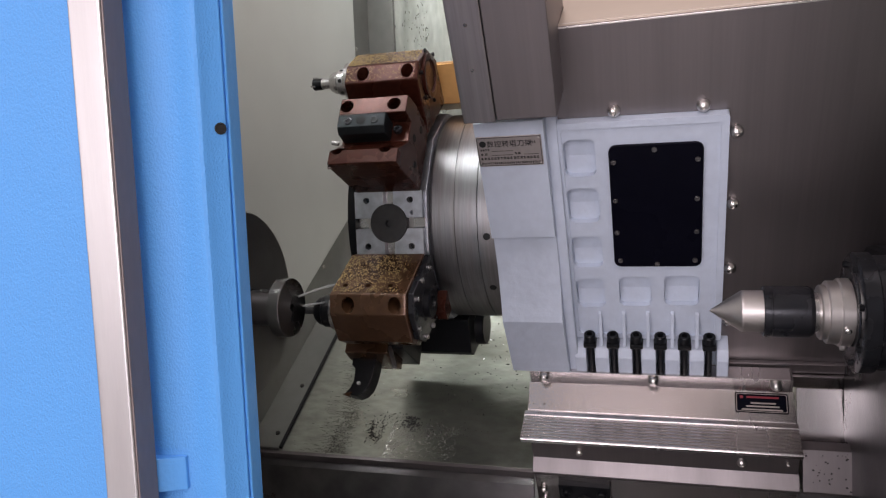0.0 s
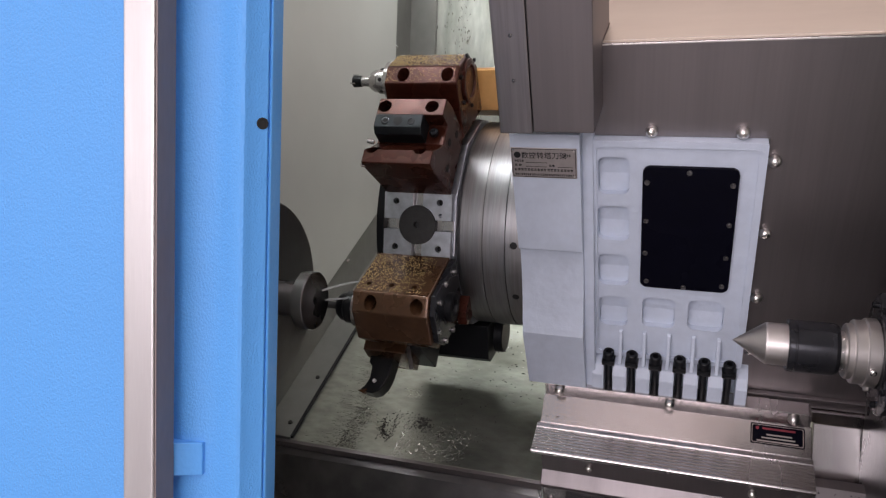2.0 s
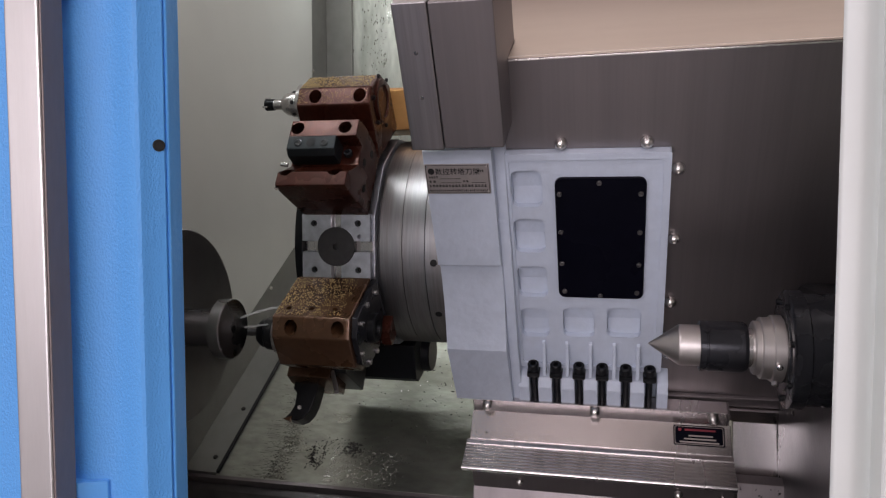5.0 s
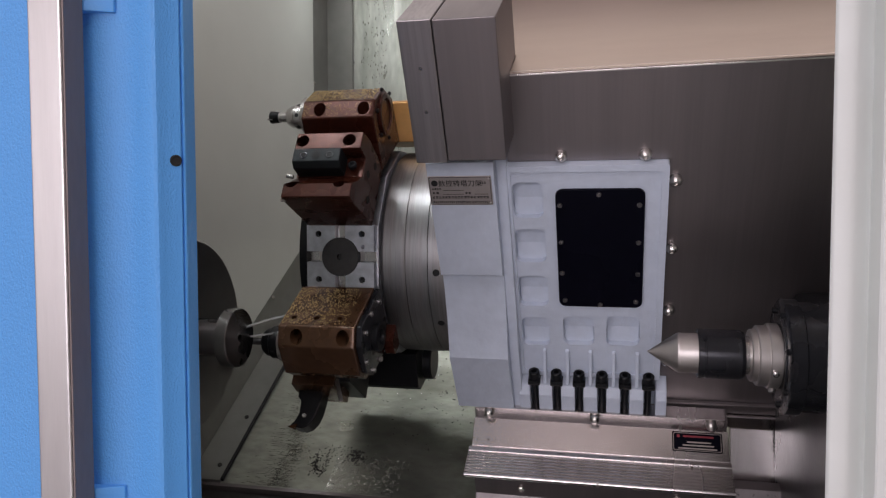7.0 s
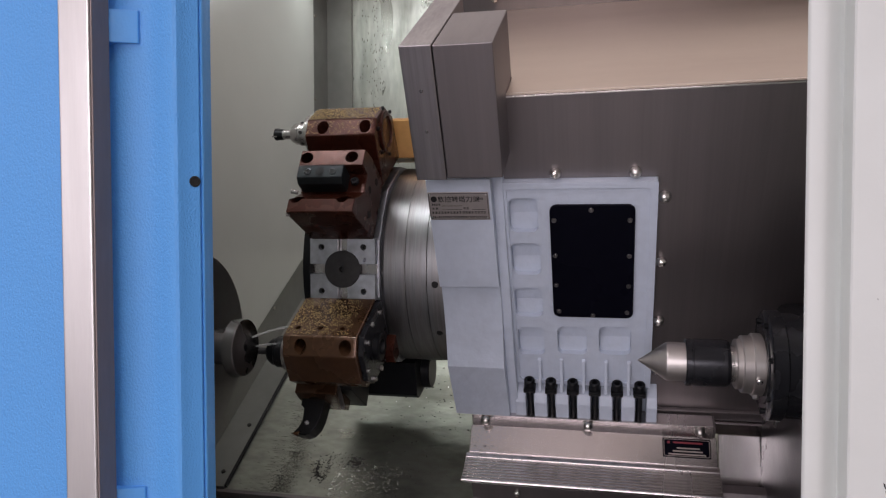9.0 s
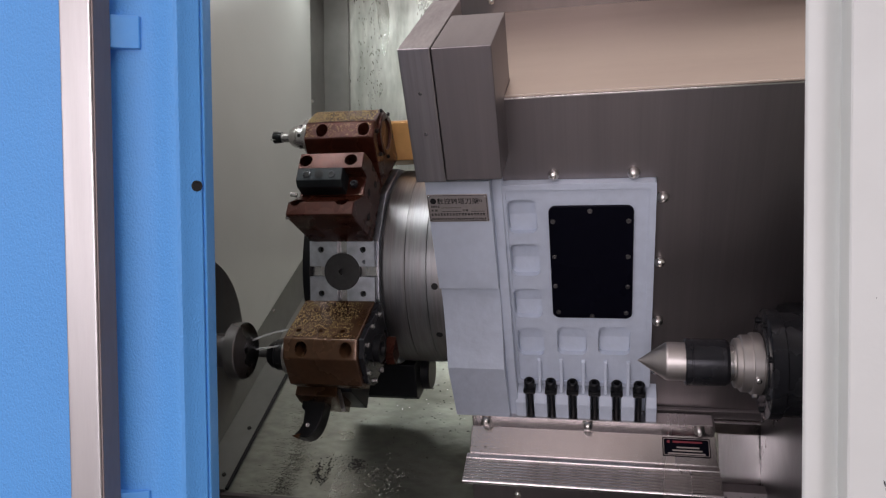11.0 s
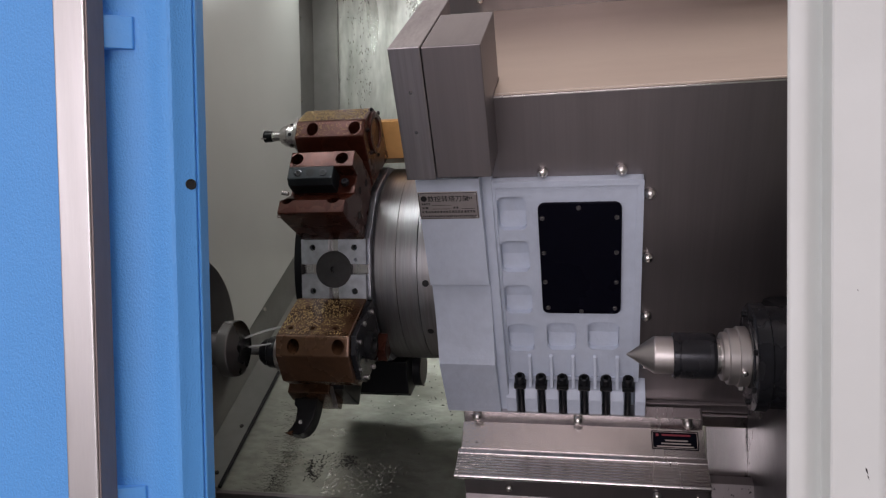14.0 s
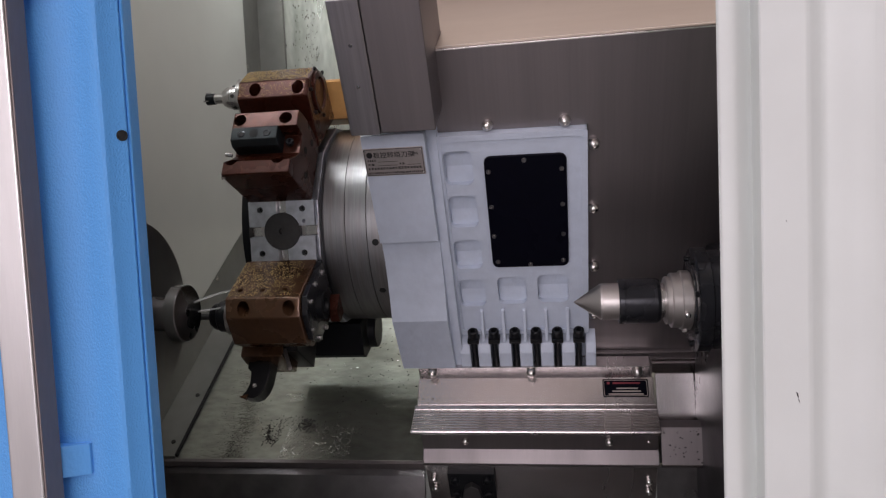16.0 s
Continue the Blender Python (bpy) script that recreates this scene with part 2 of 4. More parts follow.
def rrect(x0, x1, z0, z1, r, n=5):
    pts = []
    for cx, cz, a in ((x1 - r, z1 - r, 0), (x0 + r, z1 - r, 90), (x0 + r, z0 + r, 180), (x1 - r, z0 + r, 270)):
        pts += [(cx + r * math.cos(radians(a + 90 * k / n)), cz + r * math.sin(radians(a + 90 * k / n))) for k in range(n + 1)]
    return pts


def circle(cx, cz, r, n=20):
    return [(cx + r * math.cos(2 * math.pi * k / n), cz + r * math.sin(2 * math.pi * k / n)) for k in range(n)]


def pierced(outer, holes, y0, y1):
    """A plate in the x-z plane from y0 to y1 with holes through it."""
    bm = bmesh.new()
    for loop in [outer] + holes:
        vs = [bm.verts.new((x, y0, z)) for x, z in loop]
        for i in range(len(vs)):
            bm.edges.new((vs[i], vs[(i + 1) % len(vs)]))
    bmesh.ops.triangle_fill(bm, use_beauty=True, use_dissolve=False, edges=bm.edges[:])
    got = bmesh.ops.extrude_face_region(bm, geom=bm.faces[:])
    bmesh.ops.translate(bm, verts=[v for v in got["geom"] if isinstance(v, bmesh.types.BMVert)], vec=(0, y1 - y0, 0))
    return bm


def cut(bm, cutters):
    """bm with the closed shape of cutters taken out of it."""
    obs = []
    for b in (bm, joined(*cutters)):
        bmesh.ops.recalc_face_normals(b, faces=b.faces)
        me = bpy.data.meshes.new("tmp")
        b.to_mesh(me)
        b.free()
        obs.append(new("tmp", me))
    mod = obs[0].modifiers.new("cut", "BOOLEAN")
    mod.object, mod.operation, mod.solver = obs[1], "DIFFERENCE", "EXACT"
    me = bpy.data.meshes.new_from_object(obs[0].evaluated_get(bpy.context.evaluated_depsgraph_get()))
    out = bmesh.new()
    out.from_mesh(me if len(me.polygons) > len(obs[0].data.polygons) else obs[0].data)
    for o in obs:
        old = o.data
        bpy.data.objects.remove(o)
        bpy.data.meshes.remove(old)
    bpy.data.meshes.remove(me)
    return out


def moved(bm, m):
    bmesh.ops.transform(bm, matrix=m, verts=bm.verts)
    return bm


def dome_screw(parent, at, way, r=0.0075):
    """A polished domed screw on a thin washer, with a hex socket."""
    h = turned([(0, r * 0.85)] + [(r * (0.5 + math.sin(radians(a))), r * math.cos(radians(a))) for a in (-28, -10, 8, 26, 44, 60, 74)] + [(r * 1.3, r * 0.24), (r * 1.3, 0)], at, way, 20)
    return part("screw", h, DOME, parent, "polished domed socket screw")


def socket_screw(parent, at, way, r=0.0025, mat=None):
    s = turned([(0, r), (r * 0.8, r), (r * 1.0, r * 0.85), (r * 1.0, r * 0.5), (r * 0.5, r * 0.48), (r * 0.5, 0)], at, way, 14)
    return part("screw", s, mat or STEEL, parent)


def lettering(name, text, size, m, mat, parent):
    """A line of writing laid flat in the x-y plane of m."""
    cu = bpy.data.curves.new(name, "FONT")
    cu.body, cu.size, cu.extrude, cu.offset, cu.align_x = text, size, 0.00015, 0.00006, "LEFT"
    tmp = bpy.data.objects.new("tmp", cu)
    scene.collection.objects.link(tmp)
    me = bpy.data.meshes.new_from_object(tmp.evaluated_get(bpy.context.evaluated_depsgraph_get()))
    bpy.data.objects.remove(tmp)
    me.transform(Matrix.Translation(-BASE[parent.name]) @ m)
    me.materials.clear()
    me.materials.append(mat)
    ob = new(name, me)
    ob.parent = parent
    BASE[ob.name] = BASE[parent.name]
    return ob


ORIGIN = Matrix.Identity(4)
SLANT = pose(0, 0, 1.15, 30)        # the frame of the 30 degree slant bed: x along the spindle, y up the slide, z off the bed
AXIS_Y, AXIS_Z = -0.1035, 1.049     # the spindle axis
TURRET_Y, APOTHEM = 0.17, 0.17      # the turret axis stands behind its bare face


# ---- the unseen hall round the machine, closed in for bounced light ----
solid("floor", box(-8, 8, -9, 4, -0.2, 0.0, 0), CONCRETE, "grey concrete workshop floor", "floor")
solid("wall_south", box(-8, 8, -9.2, -9.0, 0, 6, 0), HALL, "pale painted workshop wall", "wall")
solid("wall_north", box(-8, 8, 4, 4.2, 0, 6, 0), HALL, "pale painted workshop wall", "wall")
solid("wall_west", box(-8.2, -8, -9.2, 4.2, 0, 6, 0), HALL, "pale painted workshop wall", "wall")
solid("wall_east", box(8, 8.2, -9.2, 4.2, 0, 6, 0), HALL, "pale painted workshop wall", "wall")
solid("ceiling", box(-8.2, 8.2, -9.2, 4.2, 6, 6.2, 0), HALL, "pale workshop ceiling", "ceiling")

# ---- the machine's enclosure ----
WX = -0.30                                         # inner face of the headstock wall
enc = thing("machine_enclosure", ORIGIN, "sheet metal lathe enclosure standing on the hall floor", "enclosure", (0, 0.3, 0), kind="structure")
part("back_shell", box(-0.95, 1.5, 1.30, 1.34, 0.0, 2.05), WHITE, enc)
part("roof_rim", box(-0.95, 1.5, -0.42, -0.36, 2.02, 2.05), WHITE, enc)
part("side_shell", box(1.46, 1.5, -0.42, 1.30, 0.0, 2.02), WHITE, enc)
part("side_shell", box(-0.95, -0.91, -0.42, 1.30, 0.0, 2.02), WHITE, enc)
part("front_base", box(-0.91, 1.46, -0.44, -0.40, 0.0, 0.62), WHITE, enc)
part("front_header", box(-0.91, 1.46, -0.40, -0.36, 1.80, 2.02), WHITE, enc)

# headstock wall: grey sheet, a cream panel on it, screws along the border
def slant_z(y, off):                               # world height of a plane parallel to the bed
    return 1.15 + (off + 0.5 * y) / 0.8660254

hw = thing("wall_headstock", ORIGIN, "grey sheet headstock wall with a cream painted panel", "wall", (WX, 0.2, 0.7), kind="structure")
part("wall_sheet", prism([(-0.38, 0.60), (0.74, 0.60), (0.74, 2.02), (-0.38, 2.02)], WX - 0.02, WX, "x"), WALL_METAL, hw)
PANEL_OFF = -0.285
part("panel", prism([(-0.36, slant_z(-0.36, PANEL_OFF)), (0.61, slant_z(0.61, PANEL_OFF)), (0.62, slant_z(0.62, PANEL_OFF) + 0.02), (0.62, 2.015), (-0.36, 2.015)],
                    WX, WX + 0.004, "x", 0.0008), PANEL_WHITE, hw, "cream painted wall panel")
for y in (-0.09, 0.158, 0.406, 0.586):
    dome = turned([(0, 0.005), (0.002, 0.0045), (0.0035, 0.002), (0.0035, 0)], (WX, y, slant_z(y, -0.297)), (1, 0, 0), 12)
    part("screw", dome, DOME, hw)
for z in (1.33, 1.508, 1.70):
    part("screw", turned([(0, 0.005), (0.002, 0.0045), (0.0035, 0.002), (0.0035, 0)], (WX, 0.632, z), (1, 0, 0), 12), DOME, hw)
part("back_return", box(WX, -0.238, 0.715, 0.735, 0.60, 2.015, 0.0005), WALL_METAL, hw)

# slanted way covers under the turret
BED = -0.37
lf = thing("way_cover", SLANT, "fixed grey steel way cover along the headstock wall", "way cover", (-0.27, 0.2, BED), kind="structure")
part("sheet", prism([(-0.105, BED - 0.004), (0.632, BED - 0.004), (0.632, BED + 0.004), (-0.105, BED + 0.004)], WX, -0.2447, "x", 0.0006), WALL_METAL, lf)
for y in (0.034, -0.075):
    part("screw", turned([(0, 0.004), (0.002, 0.0035), (0.0025, 0)], (-0.259, y, BED + 0.004), (0, 0, 1), 12), CHIP, lf)
# Black strip added to draw the dark gap at the seam.
part("seam_strip", box(-0.2445, -0.2395, -0.104, 0.628, BED + 0.0003, BED + 0.0062, 0.001), BLACK, lf, "black strip standing for the dark seam gap")
mf = thing("way_cover", SLANT, "sliding steel way cover wet with coolant and specked with chips", "way cover", (0.0, 0.2, BED), kind="structure")
part("sheet", box(-0.245, 0.62, -0.107, 0.63, BED - 0.008, BED, 0.001), FLOOR_METAL, mf)
part("lip", prism([(-0.107, BED), (-0.107, BED - 0.015), (-0.11, BED - 0.016), (-0.113, BED - 0.012), (-0.112, BED - 0.001)], -0.30, 0.1765, "x"), STAINLESS, mf)
bw = thing("back_cover", ORIGIN, "bright galvanised back sheet with dark coolant drips", "back cover", (0.1, 0.73, 1.1), kind="structure")
part("sheet", box(-0.241, 0.62, 0.728, 0.74, 1.05, 2.015, 0.0008), BACK_METAL, bw)
tr = thing("coolant_trough", ORIGIN, "dark wet steel trough wall below the way cover", "trough", (0.1, -0.2, 0.6), kind="structure")
ty, tz = 0.8660254 * -0.107 - 0.5 * (BED - 0.012), 1.15 + 0.5 * -0.107 + 0.8660254 * (BED - 0.012)
part("front_sheet", prism([(ty, tz), (ty - 0.012, tz - 0.012), (ty - 0.030, 0.50), (ty - 0.02, 0.50)], -0.30, 0.1765, "x"), DARK_METAL, tr)
part("front_sheet", prism([(ty + 0.03, tz - 0.004), (ty + 0.03, 0.50), (ty + 0.04, 0.50), (ty + 0.04, tz - 0.004)], 0.5355, 0.75, "x"), DARK_METAL, tr)
part("bottom", box(-0.30, 0.62, -0.40, ty, 0.5, 0.51), DARK_METAL, tr)


# ---- turret ----
def station(deg):
    """Frame of a turret station: x along the spindle, y inwards from the face, z up the face."""
    return Matrix.Translation((0, TURRET_Y, 1.15)) @ Matrix.Rotation(radians(-deg), 4, "X") @ Matrix.Translation((0, -APOTHEM, 0))


TUR = Matrix.Translation((0, TURRET_Y, 1.15))
tur = thing("tool_turret", TUR, "twelve station steel tool turret with one bare station", "turret", (0.05, 0, 0))
R12 = APOTHEM / math.cos(math.pi / 12) - 0.004
disc = prism([((R12 - 0.010) * math.cos(radians(15 + 30 * k)), (R12 - 0.010) * math.sin(radians(15 + 30 * k))) for k in range(12)], -0.050, 0.052, "x", 0.001)
part("disc", disc, FACE_STEEL, tur, "twelve sided steel turret disc")
part("end_cover", lathe([(-0.066, 0), (-0.066, 0.150), (-0.062, 0.168), (-0.052, 0.171), (-0.050, 0.171), (-0.050, 0)], n=96), BLACK, tur, "black round end cover")
part("ring", lathe([(0.052, 0.140), (0.052, 0.150), (0.058, 0.156), (0.0895, 0.156), (0.0895, 0.140)], n=96), RING, tur, "bright turned steel ring")
part("ring", lathe([(0.0905, 0.140), (0.0905, 0.1565), (0.1215, 0.1565), (0.1215, 0.140)], n=96), RING, tur, "bright turned steel ring")
ANG = [math.radians(a) for a in (-8, -38, -68, 22, 52, 82)]
part("ring", cut(lathe([(0.1225, 0.100), (0.1225, 0.156), (0.145, 0.156), (0.146, 0.150), (0.146, 0.100), (0.1225, 0.100)], n=96),
                 [rod((0.134, -0.148 * math.cos(a), 0.148 * math.sin(a)), (0.134, -0.165 * math.cos(a), 0.165 * math.sin(a)), 0.0052) for a in ANG]), RING, tur, "bright turned steel ring with holes")
# Black collar draws the ring's shadow against the casting.
part("ring_shadow", lathe([(0.1462, 0.100), (0.1462, 0.1585), (0.1478, 0.1585), (0.1478, 0.100)], n=96), BLACK, tur, "black collar standing for the ring's shadow")
for a in ANG:
    part("hole", turned([(0, 0), (0, 0.0050), (0.0004, 0.0050), (0.0004, 0)], (0.134, -0.1552 * math.cos(a), 0.1552 * math.sin(a)), (0, -math.cos(a), math.sin(a)), 16), HOLE, tur, "black disc for the shade in a ring pin hole")
part("hub", lathe([(0.05, 0), (0.05, 0.146), (0.15, 0.146), (0.15, 0)], n=64), BLACK, tur)
# the bare station: four corner pads between the key slots, a plug in the bore
HW, HH, SL, BORE = 0.0495, 0.0445, 0.0075, 0.0275
for sx in (-1, 1):
    for sz in (-1, 1):
        a0, a1 = math.asin(SL / BORE), math.acos(SL / BORE)
        arc = [(BORE * math.cos(a0 + (a1 - a0) * k / 8), BORE * math.sin(a0 + (a1 - a0) * k / 8)) for k in range(9)]
        loop = [(HW, SL), (HW, HH), (SL, HH)] + arc[::-1]
        loop = [(sx * x, sz * z) for x, z in loop]
        if sx * sz < 0:
            loop = loop[::-1]
        holes = [circle(sx * 0.032, sz * 0.032, 0.0045, 16)]
        if sx > 0 and sz > 0:
            holes.append(circle(0.034, 0.014, 0.0032, 12))
        pad = pierced(loop, holes, -0.170, -0.158)
        part("face_pad", pad, FACE_STEEL, tur, "ground steel face pad")
        part("bolt_hole", turned([(0, 0), (0, 0.0046), (0.0004, 0.0046), (0.0004, 0)], (sx * 0.032, -0.1598, sz * 0.032), (0, -1, 0), 16), HOLE, tur, "black disc for the shade in a threaded bolt hole")
part("key_slot", box(-0.0495, 0.0495, -0.1605, -0.156, -0.0070, 0.0070, 0.0005), STEEL, tur)
part("key_slot", box(-0.0070, 0.0070, -0.1610, -0.1565, -0.0445, 0.0445, 0.0005), STEEL, tur)
plug = turned([(0, 0.027), (0.011, 0.027), (0.012, 0.0265), (0.012, 0.0045), (0.006, 0.0042), (0.006, 0)], (0, -0.1595, 0), (0, -1, 0), 48)
part("bore_plug", plug, PLUG, tur, "dark round bore plug")


def driven_holder(deg, mat, label, tool):
    """A driven tool holder: a chamfered block with bolt holes, a collar, a collet nut and a tool."""
    m = station(deg)
    t = thing("tool_holder", m, label, "tool holder", (0, -0.002, 0))
    top = 0.108 if tool == "drill" else 0.099
    P = [(0.0, 0.050), (0.016 - top, 0.052), (-top, 0.030), (-top, -0.030), (0.016 - top, -0.052), (0.0, -0.050)]
    if tool != "drill":
        P[1:3] = [(-0.070, 0.046), (-top, 0.014)]
    else:
        P[3:] = [(-top, -0.016), (0.020 - top, -0.039), (0.0, -0.046)]
    rows = (0.0405, -0.0275) if tool == "drill" else (-0.0405,)
    bores = [rod((x, -0.060, z), (x, -0.130, z), 0.0088, 27) for x in (-0.030, 0.034) for z in rows]
    bores += [rod((x, -0.0735, 0.031), (x, -0.0735, 0.070), 0.0040, 15) for x in ((-0.040, -0.008, 0.024) if tool == "drill" else ())]
    block = part("block", cut(prism(P, -0.056, 0.050, "x", 0.0015), bores), mat, t)
    for x in (-0.030, 0.034):
        for z in rows:
            part("bolt", turned([(0, 0.0075), (0.008, 0.0075), (0.008, 0.004), (0.004, 0.0038), (0.004, 0)], (x, -0.0625, z), (0, -1, 0), 18), BLACK, block, "black socket bolt deep in its bore")
    part("rear_cap", lathe([(0.050, 0.031), (0.0530, 0.031), (0.0536, 0.030), (0.0536, 0.0235), (0.0510, 0.0225), (0.0510, 0)], -0.065, 0, 40), mat, t)
    if tool == "drill":
        # Added dark plate carries the shade on the holder's rear side.
        part("shaded_side_plate", prism([(0.002 + y * 0.96, z * 0.94) for y, z in P], 0.0502, 0.058, "x", 0.001), CHARCOAL, t, "dark plate giving the holder's rear side its shade")
        part("coupling", lathe([(0.058, 0.020), (0.066, 0.020), (0.067, 0.019), (0.067, 0.011), (0.062, 0.010), (0.062, 0)], -0.050, 0.004, 32), BLACK, t, "black drive coupling")
        part("foot_flange", prism([(0.0, -0.050), (-0.022, -0.050), (-0.026, -0.046), (-0.026, -0.024), (0.0, -0.014)], 0.0582, 0.072, "x", 0.001), RED, t, "dark bronze foot flange")
        for y, z in ((-0.014, 0.036), (-0.080, 0.034), (-0.098, 0.0), (-0.080, -0.030), (-0.050, -0.036), (-0.050, 0.042)):
            socket_screw(t, (0.058, y, z), (1, 0, 0), 0.0036, STEEL)
    for a in range(6 if tool != "drill" else 0):
        socket_screw(t, (0.050, -0.065 + 0.037 * math.cos(a * 1.047), 0.037 * math.sin(a * 1.047)), (1, 0, 0), 0.003, BLACK)
    part("collar", lathe([(-0.056, 0.030), (-0.061, 0.030), (-0.063, 0.028), (-0.070, 0.0275), (-0.071, 0.026), (-0.071, 0.0)], -0.065, 0, 40), STEEL, t, "bright steel spindle collar")
    k = 1.0 if tool == "drill" else 0.82
    nut = part("collet_nut", lathe([(x, r * k) for x, r in ((-0.071, 0.022), (-0.073, 0.0225), (-0.084, 0.0225), (-0.086, 0.020), (-0.092, 0.0195), (-0.098, 0.0150), (-0.099, 0.010), (-0.099, 0))], -0.065, 0, 32), BLACK if deg < 0 else STEEL, t)
    for a in range(6):
        c, s = math.cos(a * 1.047), math.sin(a * 1.047)
        part("notch", turned([(0, 0), (0, 0.003), (0.0006, 0.003), (0.0006, 0)], (-0.0785, -0.065 + 0.0222 * k * c, 0.0222 * k * s), (0, c, s), 8), HOLE, nut)
    if tool == "drill":
        part("drill_bit", lathe([(-0.099, 0.0050), (-0.130, 0.0048), (-0.1315, 0.0040), (-0.134, 0)], -0.065, 0, 20), PLUG, t, "brown worn drill bit")
    else:
        part("tool_shank", lathe([(-0.099, 0.0075), (-0.113, 0.0075), (-0.113, 0)], -0.065, 0, 20), STEEL, t)
        head = part("milling_head", lathe([(-0.113, 0.0082), (-0.126, 0.0090), (-0.127, 0.0082), (-0.127, 0)], -0.065, 0, 20), BLACK, t, "black milling cutter head")
        for a in range(3):
            mm = Matrix.Translation((0, -0.065, 0)) @ Matrix.Rotation(2.1 * a + 0.4, 4, "X")
            part("insert", moved(box(-0.129, -0.121, 0.005, 0.0102, -0.001, 0.001, 0.0003), mm), STEEL, head, "bright cutting insert")
    return t


driven_holder(-30, BROWN, "bronze coloured driven tool holder with a drill, wet with coolant", "drill")
driven_holder(60, RED, "red-brown driven tool holder with a small milling cutter", "mill")


def turning_holder():
    m = station(30)
    t = thing("tool_holder", m, "red-brown turning tool holder with a black clamp bar", "tool holder", (0, -0.002, 0))
    top = [(0.0, 0.050), (-0.062, 0.050), (-0.092, 0.044), (-0.092, 0.018), (-0.068, 0.018), (-0.068, -0.012), (-0.086, -0.030), (-0.098, -0.040),
           (-0.098, -0.060), (-0.083, -0.060), (0.0, -0.048)]
    bores = [rod((x, -0.058, z), (x, -0.125, z), 0.0092, 28) for x in (-0.036, 0.030) for z in (0.0315, -0.0365)]
    block = part("block", cut(prism(top, -0.046, 0.048, "x", 0.0012), bores), RED, t)
    for x in (-0.036, 0.030):
        for z in (0.0315, -0.0365):
            part("bolt", turned([(0, 0.0078), (0.008, 0.0078), (0.008, 0.004), (0.004, 0.0038), (0.004, 0)], (x, -0.0585, z), (0, -1, 0), 18), BLACK, block, "black socket bolt deep in its bore")
    bar = part("clamp_bar", prism([(-0.066, 0.0165), (-0.0955, 0.0165), (-0.0975, 0.0145), (-0.0965, -0.004), (-0.088, -0.010), (-0.066, -0.010)], -0.043, 0.023, "x", 0.001), BLUE_BLACK, t, "blued steel clamp bar")
    for x in (-0.028, 0.008):
        sc = part("screw", turned([(0, 0.0056), (0.0010, 0.0056), (0.0012, 0.0050), (0.0012, 0.0036), (0.0004, 0.0034), (0.0004, 0)], (x, -0.0966, 0.005), (0, -1, 0), 20), CHARCOAL, bar, "flush socket screw")
        part("socket", turned([(0, 0.0033), (0.0006, 0.0033), (0.0006, 0)], (x, -0.0966, 0.005), (0, -1, 0), 6), HOLE, sc)
    part("relief_hole", turned([(0, 0), (0, 0.0060), (0.0006, 0.0064), (0.0008, 0.0055), (0.0004, 0)], (-0.010, -0.0969, 0.005), (0, -1, 0), 18), HOLE, bar)
    socket_screw(block, (0.034, -0.072, 0.002), (0, -1, 0.2), 0.006, CHARCOAL)
    part("coolant_nozzle", rod((-0.044, -0.080, -0.018), (-0.053, -0.0825, -0.0174), 0.003), STEEL, t, "bright coolant nozzle")
    part("coolant_nozzle", rod((-0.044, -0.088, -0.058), (-0.048, -0.091, -0.060), 0.0026), STEEL, t, "bright coolant nozzle")
    for z, y in ((0.030, -0.030), (0.004, -0.050), (-0.028, -0.036)):
        part("side_hole", turned([(0, 0), (0, 0.0055), (0.0006, 0.0055), (0.0006, 0.004), (0.0003, 0)], (0.0482, y, z), (1, 0, 0), 16), HOLE, block)
    return t


turning_holder()


def facing_holder():
    """The holder below, with a turning tool that points down."""
    m = station(-60) @ Matrix.Translation((0, 0.016, 0.006))
    t = thing("tool_holder", m, "bronze coloured holder with a black turning tool hanging below the turret", "tool holder", (0, -0.002, 0))
    part("block", prism([(0.0, 0.048), (-0.060, 0.048), (-0.078, 0.036), (-0.078, -0.048), (0.0, -0.048)], -0.045, 0.006, "x", 0.0012), BLACK, t, "dark holder body")
    part("clamp_block", prism([(-0.045, 0.050), (-0.090, 0.050), (-0.094, 0.030), (-0.094, -0.020), (-0.045, -0.020)], -0.076, -0.012, "x", 0.0012), BROWN, t, "bronze clamp block")
    tool = part("turning_tool", prism([(-0.070, -0.085), (-0.070, -0.103), (-0.064, -0.108), (-0.063, -0.126), (-0.068, -0.138), (-0.073, -0.143), (-0.071, -0.146), (-0.056, -0.148),
                                         (-0.047, -0.144), (-0.040, -0.135), (-0.036, -0.122), (-0.034, -0.104), (-0.034, -0.085)], 0.004, 0.032, "z", 0.0015), BLACK, t, "black turning tool shank")
    part("insert", prism([(-0.062, -0.1425), (-0.0765, -0.1465), (-0.066, -0.1500)], 0.026, 0.0345, "z", 0.0006), BROWN, tool, "worn carbide insert")
    socket_screw(tool, (-0.054, -0.130, 0.0318), (0, 0, 1), 0.0035, STEEL)
    part("coolant_nozzle", rod((-0.012, -0.078, 0.042), (0.004, -0.110, 0.052), 0.003), CHROME, t, "bright bent coolant nozzle")
    return t


facing_holder()
oh = thing("tool_holder", station(90), "orange-brown tool holder behind the turret", "tool holder", (0, -0.002, 0))
ob_ = part("block", prism([(0.0, 0.045), (-0.060, 0.045), (-0.064, 0.040), (-0.064, -0.040), (-0.060, -0.045), (0.0, -0.045)], -0.046, 0.096, "x", 0.0012), ORANGE, oh)
part("bolt_hole", turned([(0, 0), (0, 0.005), (0.0006, 0.005), (0.0006, 0)], (0.0960, -0.028, -0.01), (1, 0, 0), 12), HOLE, ob_)
